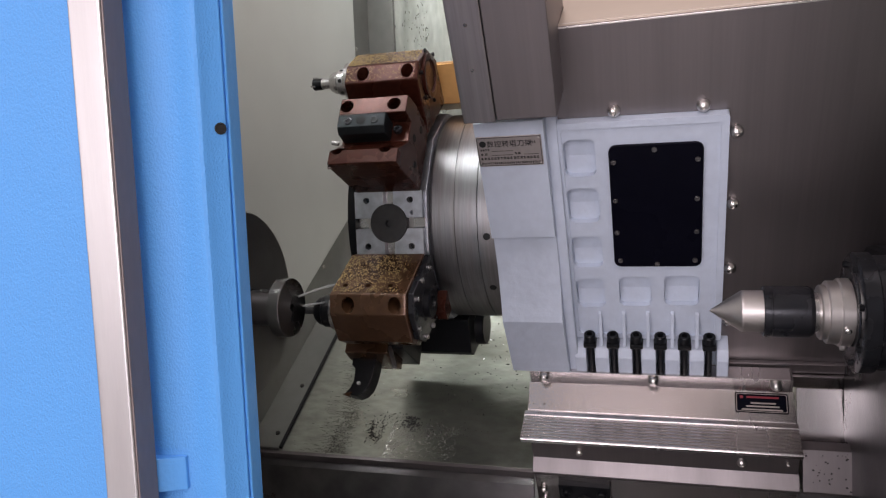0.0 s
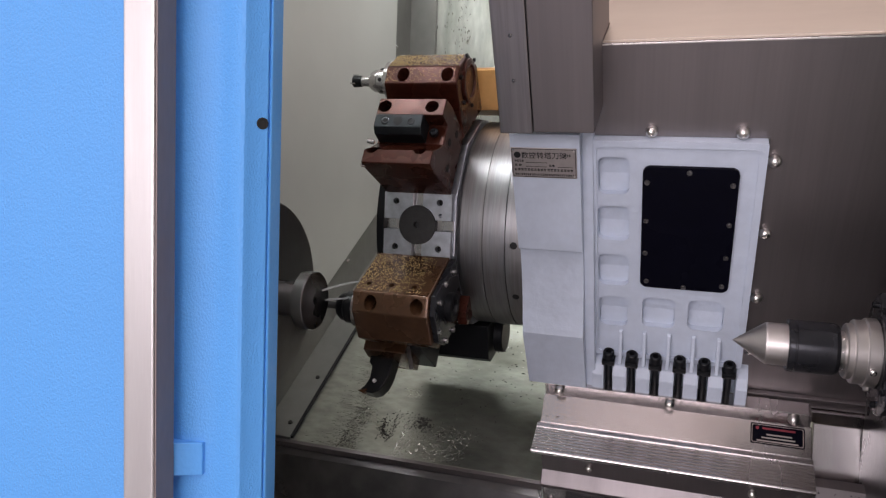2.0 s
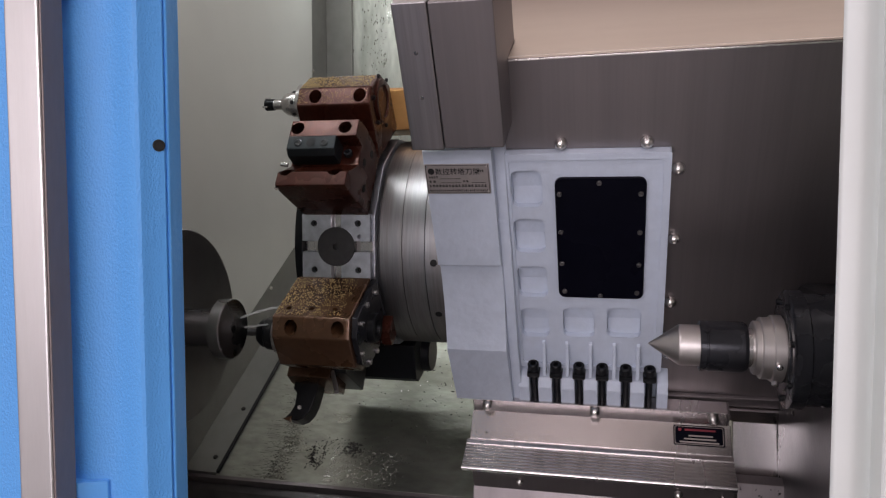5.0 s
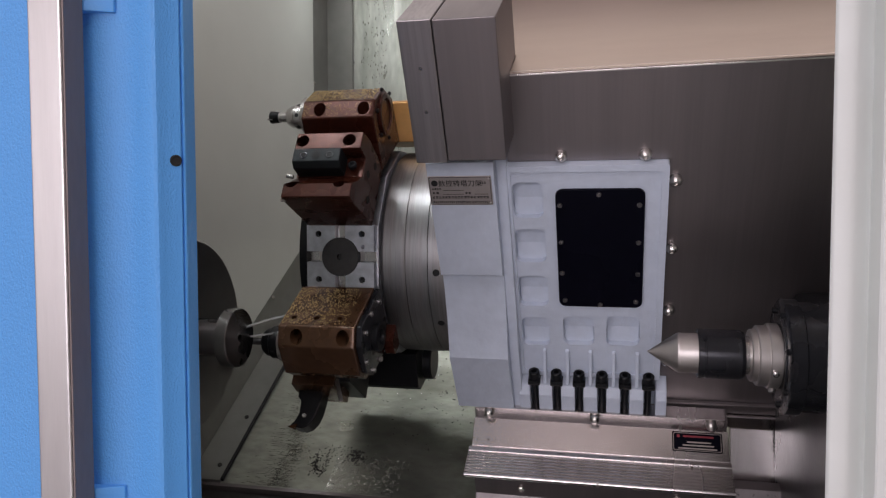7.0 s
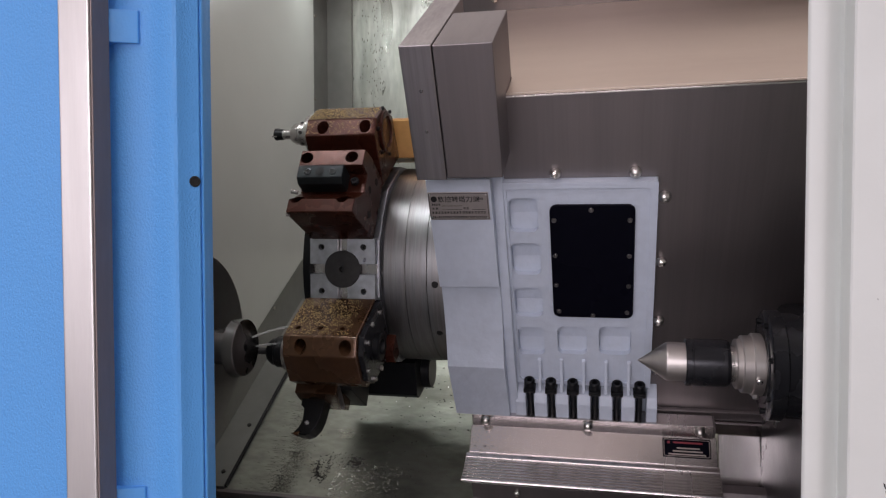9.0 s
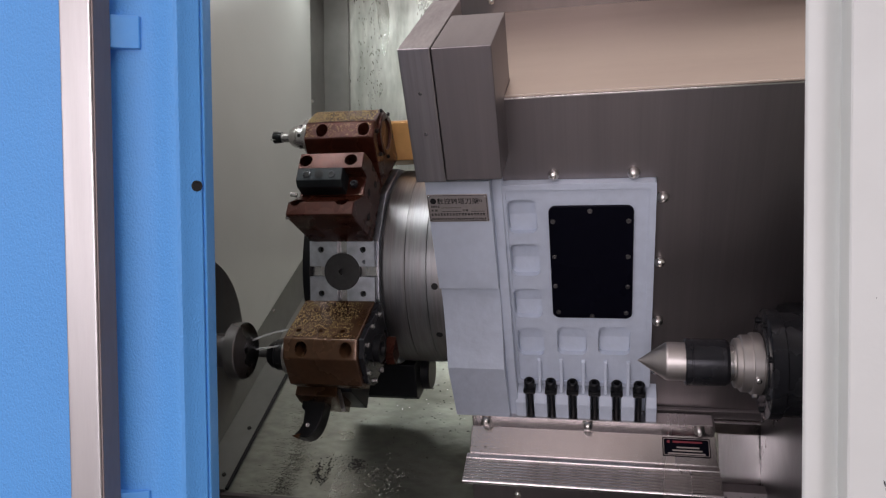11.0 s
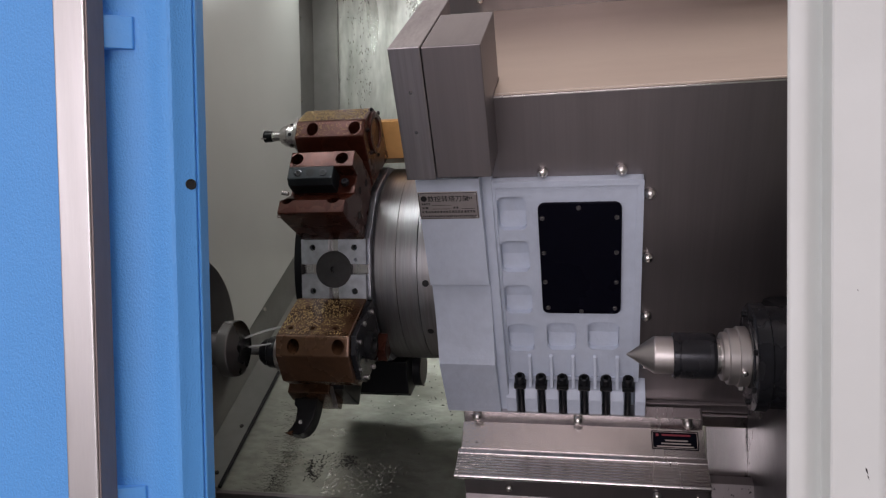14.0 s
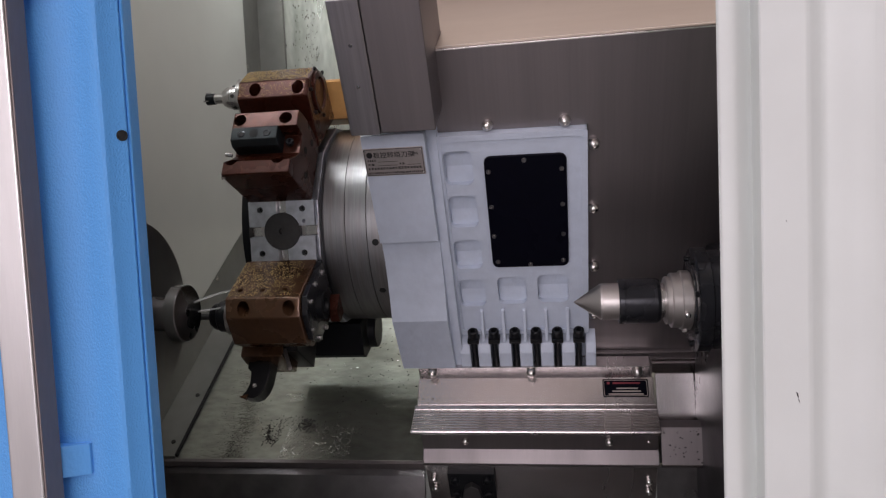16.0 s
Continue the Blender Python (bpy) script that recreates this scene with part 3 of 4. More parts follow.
bh = thing("tool_holder", station(-105) @ Matrix.Translation((-0.032, 0.012, 0)), "black boring bar holder under the turret", "tool holder", (0, -0.002, 0))
part("block", prism([(0.0, 0.050), (-0.058, 0.050), (-0.070, 0.036), (-0.070, -0.040), (0.0, -0.045)], -0.055, 0.097, "x", 0.0015), BLACK, bh)
part("sleeve", lathe([(0.100, 0.030), (0.112, 0.030), (0.114, 0.028), (0.114, 0)], -0.035, 0.0, 32), BLACK, bh)

# ---- turret housing: the grey casting on the cross slide ----
hs = thing("turret_housing", SLANT, "grey painted turret casting with a black cover plate", "turret housing", (0.3, 0.05, -0.26))
lobe = [Vector((-0.0135, -0.0150)).lerp(Vector((-0.0135, -0.075)), k / 14).lerp(Vector((-0.0135, -0.075)).lerp(Vector((-0.038, -0.143)), k / 14), k / 14) for k in range(15)]
prof = [(-0.0215, 0.153), (-0.022, 0.1525), (-0.022, -0.0120), (-0.0214, -0.0130)] + [tuple(p) for p in lobe] + [(-0.024, -0.250), (0.16, -0.250), (0.16, 0.153)]
part("front_block", prism(prof, 0.148, 0.231, "x"), GREY_PAINT, hs, "grey front block of the casting", 10)
part("web", prism([(-0.004, 0.150), (-0.012, -0.05), (-0.020, -0.15), (-0.016, -0.258), (0.15, -0.258), (0.15, 0.150)], 0.231, 0.244, "x", 0.001), GREY_PAINT, hs)
pockets = [rrect(0.2485, 0.2865, 0.063, 0.114, 0.009), rrect(0.248, 0.2870, -0.005, 0.046, 0.009), rrect(0.248, 0.2870, -0.077, -0.027, 0.009),
           rrect(0.2485, 0.2865, -0.1465, -0.0965, 0.009), rrect(0.3055, 0.3475, -0.1435, -0.0935, 0.009), rrect(0.364, 0.4085, -0.1415, -0.0915, 0.009)]
part("panel", pierced(rrect(0.240, 0.437, -0.200, 0.137, 0.003, 2), pockets + [rrect(0.308, 0.404, -0.066, 0.098, 0.008)], 0.0, 0.022), GREY_PAINT, hs, "grey ribbed panel of the casting")
part("pocket_floor", box(0.2405, 0.4365, 0.0135, 0.15, -0.262, 0.136), GREY_PAINT, hs)
part("panel_rim", pierced(rrect(0.240, 0.437, -0.200, 0.137, 0.003, 2), [rrect(0.2475, 0.4285, -0.1925, 0.1285, 0.004, 2)], -0.0028, 0.0), GREY_PAINT, hs)
for q in pockets:
    xs, zs = [p[0] for p in q], [p[1] for p in q]
    part("pocket_step", prism([(0.0134, min(zs) + 0.0002), (0.0090, min(zs) + 0.0002), (0.0090, min(zs) + 0.0015), (0.0102, min(zs) + 0.0090), (0.0120, min(zs) + 0.0175), (0.0134, min(zs) + 0.0230)], min(xs) + 0.001, max(xs) - 0.001, "x"), GREY_PAINT, hs)
cover = part("cover_plate", prism(rrect(0.302, 0.410, -0.073, 0.105, 0.009), -0.0045, 0.0002, "y", 0.0008), BLACK_PLATE, hs, "black rounded cover plate")
for x, z in ((0.3075, 0.084), (0.4035, 0.084), (0.355, 0.099), (0.3075, 0.030), (0.4035, 0.030), (0.3075, -0.018), (0.4035, -0.018), (0.310, -0.062), (0.402, -0.062), (0.356, -0.068)):
    socket_screw(cover, (x, -0.0044, z), (0, -1, 0), 0.0031, DARK_METAL)
# foot with lugs, ribs and six clamp bolts
for i in range(7):
    x = 0.246 + 0.032 * i
    lug = [(0.018, -0.262), (-0.020, -0.262), (-0.020, -0.224), (-0.012, -0.211), (0.0, -0.206), (0.018, -0.200)]
    part("lug", prism(lug, x - (0.006 if i in (0, 6) else 0.0098), x + (0.0098 if i < 6 else 0.009), "x", 0.0012), GREY_PAINT, hs)
for i in range(5):
    x = 0.278 + 0.032 * i
    part("rib", prism([(0.001, -0.152), (-0.004, -0.154), (-0.016, -0.205), (0.001, -0.205)], x - 0.0025, x + 0.0025, "x", 0.001), GREY_PAINT, hs)
for i in range(6):
    x = 0.262 + 0.032 * i
    b = part("clamp_bolt", joined(turned([(0, 0.0044), (0.064, 0.0044)], (x, -0.008, -0.262), (0, 0, 1), 16),
                                  turned([(0, 0.0080), (0.0105, 0.0080), (0.0120, 0.0070), (0.0120, 0.0044), (0.005, 0.0043), (0.005, 0)], (x, -0.008, -0.2000), (0, 0, 1), 20)), BLACK, hs, "black socket head clamp bolt")
    part("washer", box(x - 0.0088, x + 0.0088, -0.0175, 0.002, -0.2080, -0.2005, 0.0015), BLACK, b, "black square washer")
# rating plate with writing
plate = part("rating_plate", prism(rrect(0.1485, 0.2275, 0.0955, 0.1355, 0.001, 2), -0.0235, -0.0219, "y", 0.0003), PLATE_TIN, hs, "etched metal rating plate with Chinese writing")
FL = Matrix.Rotation(radians(90), 4, "X")


def on_front(x, y, z):
    return Matrix.Translation((x, y, z)) @ FL


lettering("writing", "数控转塔刀架", 0.0092, on_front(0.1610, -0.0236, 0.1225), INK, plate)
part("frame_line", pierced(rrect(0.1495, 0.2265, 0.0965, 0.1345, 0.001, 2), [rrect(0.1501, 0.2259, 0.0971, 0.1339, 0.001, 2)], -0.0237, -0.0234), INK, plate)
def text_line(x0, x1, z, h, pitch, seed):
    """A row of small bars for writing too small to read."""
    rnd, out, x = random.Random(seed), [], x0
    while x + pitch * 0.8 < x1:
        w = pitch * rnd.uniform(0.62, 0.85)
        for q in range(2):
            out.append(box(x, x + w, -0.0237, -0.0233, z + h * 0.5 * q, z + h * (0.5 * q + rnd.uniform(0.22, 0.36)), 0))
        out.append(box(x + w * 0.4, x + w * 0.6, -0.02372, -0.0233, z, z + h * 0.9, 0))
        x += pitch
    return joined(*out)


for k, (x0, x1, z, h, pitch) in enumerate(((0.1525, 0.164, 0.1170, 0.0030, 0.0030), (0.1525, 0.162, 0.1113, 0.0030, 0.0045), (0.194, 0.203, 0.1113, 0.0030, 0.0042),
                                           (0.1520, 0.2245, 0.1050, 0.0036, 0.0040), (0.1520, 0.2245, 0.0988, 0.0028, 0.0026), (0.213, 0.2235, 0.1250, 0.0036, 0.0028))):
    part("engraved_line", text_line(x0, x1, z, h, pitch, 40 + k), INK, plate)
for x0, x1, z in ((0.166, 0.192, 0.1160), (0.166, 0.192, 0.1105), (0.205, 0.2225, 0.1105)):
    part("bar", box(x0, x1, -0.0237, -0.0233, z, z + 0.0005, 0), INK, plate)
part("mark", turned([(0, 0), (0, 0.0042), (0.0003, 0.0042), (0.0003, 0)], (0.1562, -0.0234, 0.1262), (0, -1, 0), 20), INK, plate)
for x in (0.1515, 0.2245):
    for z in (0.0985, 0.1325):
        part("rivet", turned([(0, 0.0016), (0.0008, 0.0012), (0.001, 0)], (x, -0.0235, z), (0, -1, 0), 12), DOME, plate)

# ---- stainless covers on the carriage ----
cp = thing("turret_cover", SLANT, "dark brushed stainless cap over the turret housing", "sheet cover", (0.2, 0.0, 0.16))
part("cap", prism([(-0.060, 0.174), (-0.060, 0.337), (0.072, 0.337), (0.072, 0.174)], 0.1865, 0.254, "x", 0.0012), STAINLESS, cp)
part("cap_side", prism([(-0.060, 0.172), (-0.060, 0.338), (0.150, 0.338), (0.150, 0.172)], 0.148, 0.1855, "x", 0.0012), CAP_SIDE, cp)
for z in (0.285, 0.235):
    part("rivet", turned([(0, 0.0022), (0.0006, 0.0018), (0.0008, 0)], (0.168, -0.060, z), (0, -1, 0), 10), DARK_METAL, cp)
FOLD = 0.250
RISE = Matrix.Identity(4)              # the fold climbs slightly towards the tailstock
RISE[2][0], RISE[2][3] = 0.014, -0.014 * 0.254 + 0.0015
sp = thing("slide_cover", SLANT, "dark brushed stainless cover plate, its sloping top coloured as lit", "sheet cover", (0.45, 0.2, -0.2))
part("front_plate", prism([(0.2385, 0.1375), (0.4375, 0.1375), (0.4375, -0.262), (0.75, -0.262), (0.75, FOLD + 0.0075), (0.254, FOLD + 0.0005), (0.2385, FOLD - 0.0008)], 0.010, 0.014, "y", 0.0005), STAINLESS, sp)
part("top_plate", moved(prism([(0.254, 0.010), (0.75, 0.010), (0.75, 0.41), (0.187, 0.41), (0.187, 0.0740), (0.2545, 0.0740)], FOLD - 0.004, FOLD, "z", 0.0008), RISE), STAINLESS_LIT_TOP, sp, "brushed stainless top sheet with reflected light in its colour")
# The brighter metal paints the highlight along the rounded fold.
part("fold", moved(prism([(0.0096 + 0.0042 - 0.0042 * math.cos(radians(a)), FOLD - 0.0042 + 0.0044 * math.sin(radians(a))) for a in range(0, 91, 10)] + [(0.0150, FOLD - 0.005)], 0.254, 0.75, "x"), RISE), DOME, sp, "folded edge of the cover with its highlight in the colour")
for x, z in ((0.310, 0.1455), (0.409, 0.1455), (0.4452, 0.111), (0.4450, 0.014), (0.4452, -0.084), (0.4452, -0.172)):
    dome_screw(sp, (x, 0.010, z), (0, -1, 0), 0.0074)
tp = thing("top_cover", SLANT, "dark stainless strip with screws above the slide cover", "sheet cover", (0.4, 0.42, 0.26))
part("strip", prism([(0.405, FOLD + 0.001), (0.405, FOLD + 0.10), (0.42, FOLD + 0.10), (0.42, FOLD + 0.001)], 0.10, 0.80, "x", 0.0008), STAINLESS, tp)
for x in (0.19, 0.40, 0.61):
    dome_screw(tp, (x, 0.405, FOLD + 0.022), (0, -1, 0), 0.0065)

# ---- wiper ledge and saddle covers ----
lg = thing("wiper_cover", SLANT, "ribbed stainless wiper cover below the turret casting", "sheet cover", (0.35, -0.05, -0.3))
part("upper_strip", box(0.172, 0.527, -0.0235, 0.0, -0.274, -0.2505, 0.0008), STAINLESS_LIT, lg)
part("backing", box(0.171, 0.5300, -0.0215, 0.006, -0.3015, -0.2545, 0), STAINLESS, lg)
part("ledge_sheet", prism([(-0.0220, -0.2735), (-0.060, -0.294), (-0.060, -0.302), (-0.0220, -0.302)], 0.169, 0.532, "x", 0.0006), STAINLESS_LIT, lg)
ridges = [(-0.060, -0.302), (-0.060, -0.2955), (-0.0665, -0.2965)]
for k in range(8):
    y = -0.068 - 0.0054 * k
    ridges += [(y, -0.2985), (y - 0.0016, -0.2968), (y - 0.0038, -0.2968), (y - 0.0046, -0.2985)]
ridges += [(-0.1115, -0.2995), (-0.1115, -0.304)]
part("wiper_strip", prism(ridges, 0.165, 0.534, "x"), STAINLESS_LIT, lg, "ribbed wiper strip")
for x in (0.193, 0.348, 0.508):
    dome_screw(lg, (x, -0.0235, -0.2585), (0, -1, 0), 0.0074)
lab = part("warning_label", prism(rrect(0.456, 0.5235, 0.0, 0.028, 0.002, 3), 0.0, 0.0006, "z"), BLACK_PLATE, lg, "black label with red and white printing")
LM = Matrix.Translation((0, -0.0500, -0.2884)) @ Matrix.Rotation(math.atan2(0.0205, 0.038), 4, "X")
b_ = Matrix.Translation(-BASE[lab.name]) @ LM @ Matrix.Translation(BASE[lab.name])
lab.data.transform(b_)
for x0, x1, y0, y1, mt in ((0.4625, 0.4665, 0.0197, 0.0235, RED_INK), (0.471, 0.512, 0.0203, 0.0229, RED_INK), (0.476, 0.508, 0.0125, 0.0145, PLATE_TIN), (0.470, 0.512, 0.008, 0.0100, PLATE_TIN), (0.464, 0.516, 0.0035, 0.0055, PLATE_TIN)):
    part("bar", moved(box(x0, x1, y0, y1, 0.0004, 0.0009, 0), LM), mt, lab)
edge = pierced(rrect(0.4575, 0.522, 0.0015, 0.0265, 0.002, 3), [rrect(0.4582, 0.5213, 0.0022, 0.0258, 0.002, 3)], 0.0004, 0.0009)
part("border", moved(edge, LM @ Matrix(((1, 0, 0, 0), (0, 0, 1, 0), (0, 1, 0, 0), (0, 0, 0, 1)))), PLATE_TIN, lab)

sd = thing("saddle_cover", SLANT, "stainless saddle cover with screws and a black clamp block", "sheet cover", (0.35, -0.1, -0.5))
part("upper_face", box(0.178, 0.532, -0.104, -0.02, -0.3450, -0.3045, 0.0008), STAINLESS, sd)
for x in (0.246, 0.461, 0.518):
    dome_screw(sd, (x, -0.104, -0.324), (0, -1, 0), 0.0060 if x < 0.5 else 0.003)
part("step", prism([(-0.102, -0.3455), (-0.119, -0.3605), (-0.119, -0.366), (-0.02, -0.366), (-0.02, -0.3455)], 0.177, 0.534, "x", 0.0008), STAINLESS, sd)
# The lit copy's colour brightens this down-facing sheet.
part("lower_face", prism([(-0.1165, -0.3665), (-0.1165, -0.70), (-0.04, -0.70), (-0.04, -0.3665)], 0.179, 0.532, "x", 0.0008), STAINLESS_LIT, sd)
for x in (0.190, 0.520):
    for z in (-0.398, -0.420):
        dome_screw(sd, (x, -0.1165, z), (0, -1, 0), 0.0058)
cb = thing("clamp_block", SLANT, "black clamp block with four socket bolts on the saddle cover", "clamp", (0.25, -0.1165, -0.41))
part("base_plate", box(0.213, 0.287, -0.125, -0.1160, -0.436, -0.378, 0.001), BLACK, cb)
part("tongue", prism([(0.234, -0.428), (0.239, -0.404), (0.250, -0.396), (0.261, -0.404), (0.266, -0.428)], -0.134, -0.1245, "y", 0.001), DARK_METAL, cb)
for x in (0.225, 0.275):
    for z in (-0.391, -0.423):
        socket_screw(cb, (x, -0.125, z), (0, -1, 0), 0.0072, BLACK)

# fixed covers beyond the carriage, below the tailstock
rc = thing("tailstock_way_cover", SLANT, "stainless way cover sheets below the tailstock", "sheet cover", (0.6, 0.0, -0.4), kind="structure")
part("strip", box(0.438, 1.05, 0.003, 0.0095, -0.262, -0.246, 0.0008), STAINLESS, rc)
# Lower strip and apron take the lit copy; the other sheets stay dark.
part("strip", box(0.452, 1.05, -0.003, 0.0095, -0.284, -0.2635, 0.0008), STAINLESS_LIT, rc)
part("apron", prism([(0.008, -0.2845), (-0.0035, -0.2845), (-0.0595, -0.353), (-0.056, -0.357), (0.008, -0.295)], 0.5375, 1.05, "x", 0.0006), STAINLESS_LIT, rc)
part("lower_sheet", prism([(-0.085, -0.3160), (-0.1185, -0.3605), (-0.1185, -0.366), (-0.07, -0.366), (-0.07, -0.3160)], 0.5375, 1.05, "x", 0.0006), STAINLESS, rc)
rnd = random.Random(52)
cs = bmesh.new()
for _ in range(70):
    x, k, q = rnd.uniform(0.54, 0.66), rnd.uniform(0.03, 0.97), rnd.uniform(0.0005, 0.0016)
    p = Vector((x, -0.085 - 0.0335 * k, -0.3160 - 0.0445 * k)) + Vector((0, -0.8, 0.6)) * 0.0004
    vs = [cs.verts.new(p + Vector((q * math.cos(a * 1.571 + k * 9) * (1.5 if a % 2 else 0.8), 0.6 * q * math.sin(a * 1.571 + k * 9), 0.8 * q * math.sin(a * 1.571 + k * 9)))) for a in range(4)]
    top = cs.verts.new(p + Vector((0, -0.8, 0.6)) * q * 0.7)
    for a in range(4):
        cs.faces.new((vs[a], vs[(a + 1) % 4], top))
solid("metal_chips", cs, CHIP, "dark chips stuck to the cover below the tailstock", "metal chips", "stuff", SLANT)


# ---- chuck and workpiece ----
ch = thing("chuck", ORIGIN, "dull grey steel lathe chuck on the headstock wall", "chuck", (WX, AXIS_Y, AXIS_Z))
part("body", lathe([(WX, 0.10), (-0.185, 0.10), (-0.185, 0.126), (-0.172, 0.128), (-0.170, 0.126), (-0.170, 0)], AXIS_Y, AXIS_Z, 96), CHUCK, ch)
part("rear_flange", lathe([(WX, 0.14), (-0.27, 0.14), (-0.262, 0.130), (-0.262, 0)], AXIS_Y, AXIS_Z, 96), CHUCK, ch)
wp = thing("workpiece", ORIGIN, "turned steel disc with a small centre hole held in the chuck", "workpiece", (-0.17, AXIS_Y, AXIS_Z))
part("blank", lathe([(-0.17, 0.024), (-0.116, 0.024), (-0.116, 0.037), (-0.1155, 0.0385), (-0.1012, 0.0385), (-0.1, 0.0375), (-0.1, 0.005), (-0.106, 0.0045), (-0.106, 0)], AXIS_Y, AXIS_Z, 80), TURNED, wp)

# ---- tailstock ----
QUILL_Z = AXIS_Z + 0.003
ts = thing("tailstock", ORIGIN, "dark tailstock with a steel quill nut", "tailstock", (0.62, AXIS_Y, QUILL_Z))
part("flange", lathe([(0.551, 0.0), (0.551, 0.044), (0.5525, 0.045), (0.5525, 0.061), (0.554, 0.0635), (0.568, 0.0635), (0.570, 0.060), (0.605, 0.060), (0.605, 0)], AXIS_Y, QUILL_Z, 72), CHARCOAL, ts, "black round flange")
for a in (65, 115, 165, 215, 265, 315):
    socket_screw(ts, (0.5525, AXIS_Y + 0.053 * math.cos(radians(a)), QUILL_Z + 0.053 * math.sin(radians(a))), (-1, 0, 0), 0.0036, BLACK)
part("body", box(0.596, 0.85, AXIS_Y - 0.060, 0.14, 0.70, QUILL_Z + 0.058, 0.01), BLACK, ts)
part("quill_nut", lathe([(0.521, 0.020), (0.521, 0.0280), (0.5222, 0.0292), (0.5275, 0.0292), (0.5275, 0.0325), (0.5287, 0.0335), (0.5385, 0.0335), (0.5385, 0.0352), (0.5397, 0.0362), (0.5495, 0.0362), (0.5505, 0.0340), (0.552, 0.0340), (0.552, 0)], AXIS_Y, QUILL_Z, 64), CENTRE, ts, "bright steel quill nut")
for a in (200, 250, 290, 340):
    c, s = math.cos(radians(a)), math.sin(radians(a))
    part("grub_screw", turned([(0, 0.0035), (0.004, 0.0035), (0.005, 0.002), (0.005, 0)], (0.543, AXIS_Y + 0.0355 * c, QUILL_Z + 0.0355 * s), (0, c, s), 10), STEEL, ts)
lc = thing("live_center", ORIGIN, "steel live centre with a pointed tip in the tailstock quill", "live center", (0.53, AXIS_Y, QUILL_Z))
part("tip", lathe([(0.4120, 0.0), (0.4124, 0.0006), (0.4443, 0.0222), (0.446, 0.0226), (0.4660, 0.0228), (0.4660, 0)], AXIS_Y, QUILL_Z, 64), CENTRE, lc, "ground steel point")
part("bearing_body", lathe([(0.4660, 0.0), (0.4660, 0.0270), (0.4670, 0.0278), (0.4725, 0.0278), (0.4730, 0.0271), (0.4742, 0.0271), (0.4747, 0.0278), (0.5110, 0.0278), (0.5150, 0.0258), (0.5150, 0)], AXIS_Y, QUILL_Z, 64), CHARCOAL, lc, "blackened bearing body")
part("taper_shank", lathe([(0.5145, 0.0215), (0.524, 0.0215), (0.524, 0)], AXIS_Y, QUILL_Z, 40), STEEL, lc)

# ---- sliding door with its handle bar ----
DZ0, DZ1 = 0.55, 1.95
dr = thing("sliding_door", ORIGIN, "sky blue sheet metal sliding door standing open", "door", (-0.3, -0.47, DZ0))
part("outer_panel", prism([(-0.195, -0.500), (-0.037, -0.500), (-0.034, -0.4985), (-0.034, -0.47), (-0.195, -0.47)], DZ0, DZ1, "z", 0.001), BLUE_TEX, dr)
part("channel", prism([(-0.0345, -0.4960), (-0.0060, -0.4958), (0.0020, -0.4950), (0.0085, -0.4930), (0.0135, -0.4914), (0.0185, -0.4908), (0.0245, -0.4910), (0.0310, -0.4922), (0.0385, -0.4938), (0.0425, -0.4939), (0.0450, -0.4928), (0.0466, -0.4908), (0.0476, -0.4885), (0.0560, -0.4797), (0.0562, -0.4788), (0.0548, -0.4776), (0.0548, -0.467), (0.046, -0.4605), (-0.0345, -0.462)], DZ0, DZ1, "z"), BLUE_TEX, dr, "rounded blue edge channel", 24)
part("seal_lip", prism([(0.0549, -0.4768), (0.0574, -0.4772), (0.0580, -0.4762), (0.0562, -0.464), (0.0549, -0.464)], DZ0, DZ1, "z"), BLUE, dr, "blue lip of the door seal", 20)
part("seal_edge", prism([(0.0500, -0.4600), (0.0482, -0.446), (0.046, -0.445), (0.020, -0.445), (0.020, -0.4595)], DZ0, DZ1, "z", 0.0008), BLUE, dr)
part("hole_plug", turned([(0, 0.0044), (0.0006, 0.0044), (0.0008, 0.0034), (0.0002, 0.003), (0.0002, 0)], (0.0535, -0.4823, 1.2507), (0.70, -0.71, 0), 20), HOLE, dr, "black hole plug")
for z in (0.9775, 1.36):
    part("handle_bracket", prism([(-0.026, -0.5075), (-0.012, -0.5075), (0.0125, -0.4945), (0.0125, -0.4915), (-0.026, -0.4915)], z, z + 0.026, "z", 0.0006), BLUE, dr, "blue bracket behind the handle bar")
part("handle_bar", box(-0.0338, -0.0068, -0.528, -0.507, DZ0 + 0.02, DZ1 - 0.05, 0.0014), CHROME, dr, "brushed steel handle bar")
# Thin slab over the bar's side carries the darker colour.
part("bar_edge", box(-0.0066, -0.0050, -0.5265, -0.506, DZ0 + 0.021, DZ1 - 0.051, 0.0005), BAR_SIDE, dr, "handle bar side with its dark reflection in the colour")
# Unseen sheet added so the steel faces reflect white, not blue.
part("inner_panel", box(-0.42, 0.030, -0.444, -0.438, DZ0, DZ1, 0.001), WHITE, dr, "unseen white sheet added inside the door")
gr = thing("door_grille", ORIGIN, "blue door window frame with dark slots", "grille", (-0.3, -0.48, DZ0))
for k in range(8):
    z = 0.618 + 0.055 * k
    part("slot", box(-0.40, -0.1965, -0.495, -0.478, z, z + 0.0445, 0.001), BLACK, gr)
part("backing", box(-0.42, -0.1955, -0.478, -0.47, DZ0, DZ1, 0.001), BLUE, gr)

# ---- white front column ----
cl = thing("front_column", ORIGIN, "white painted folded steel front column with small scuffs", "column", (0.7, -0.4, 0.55), kind="structure")
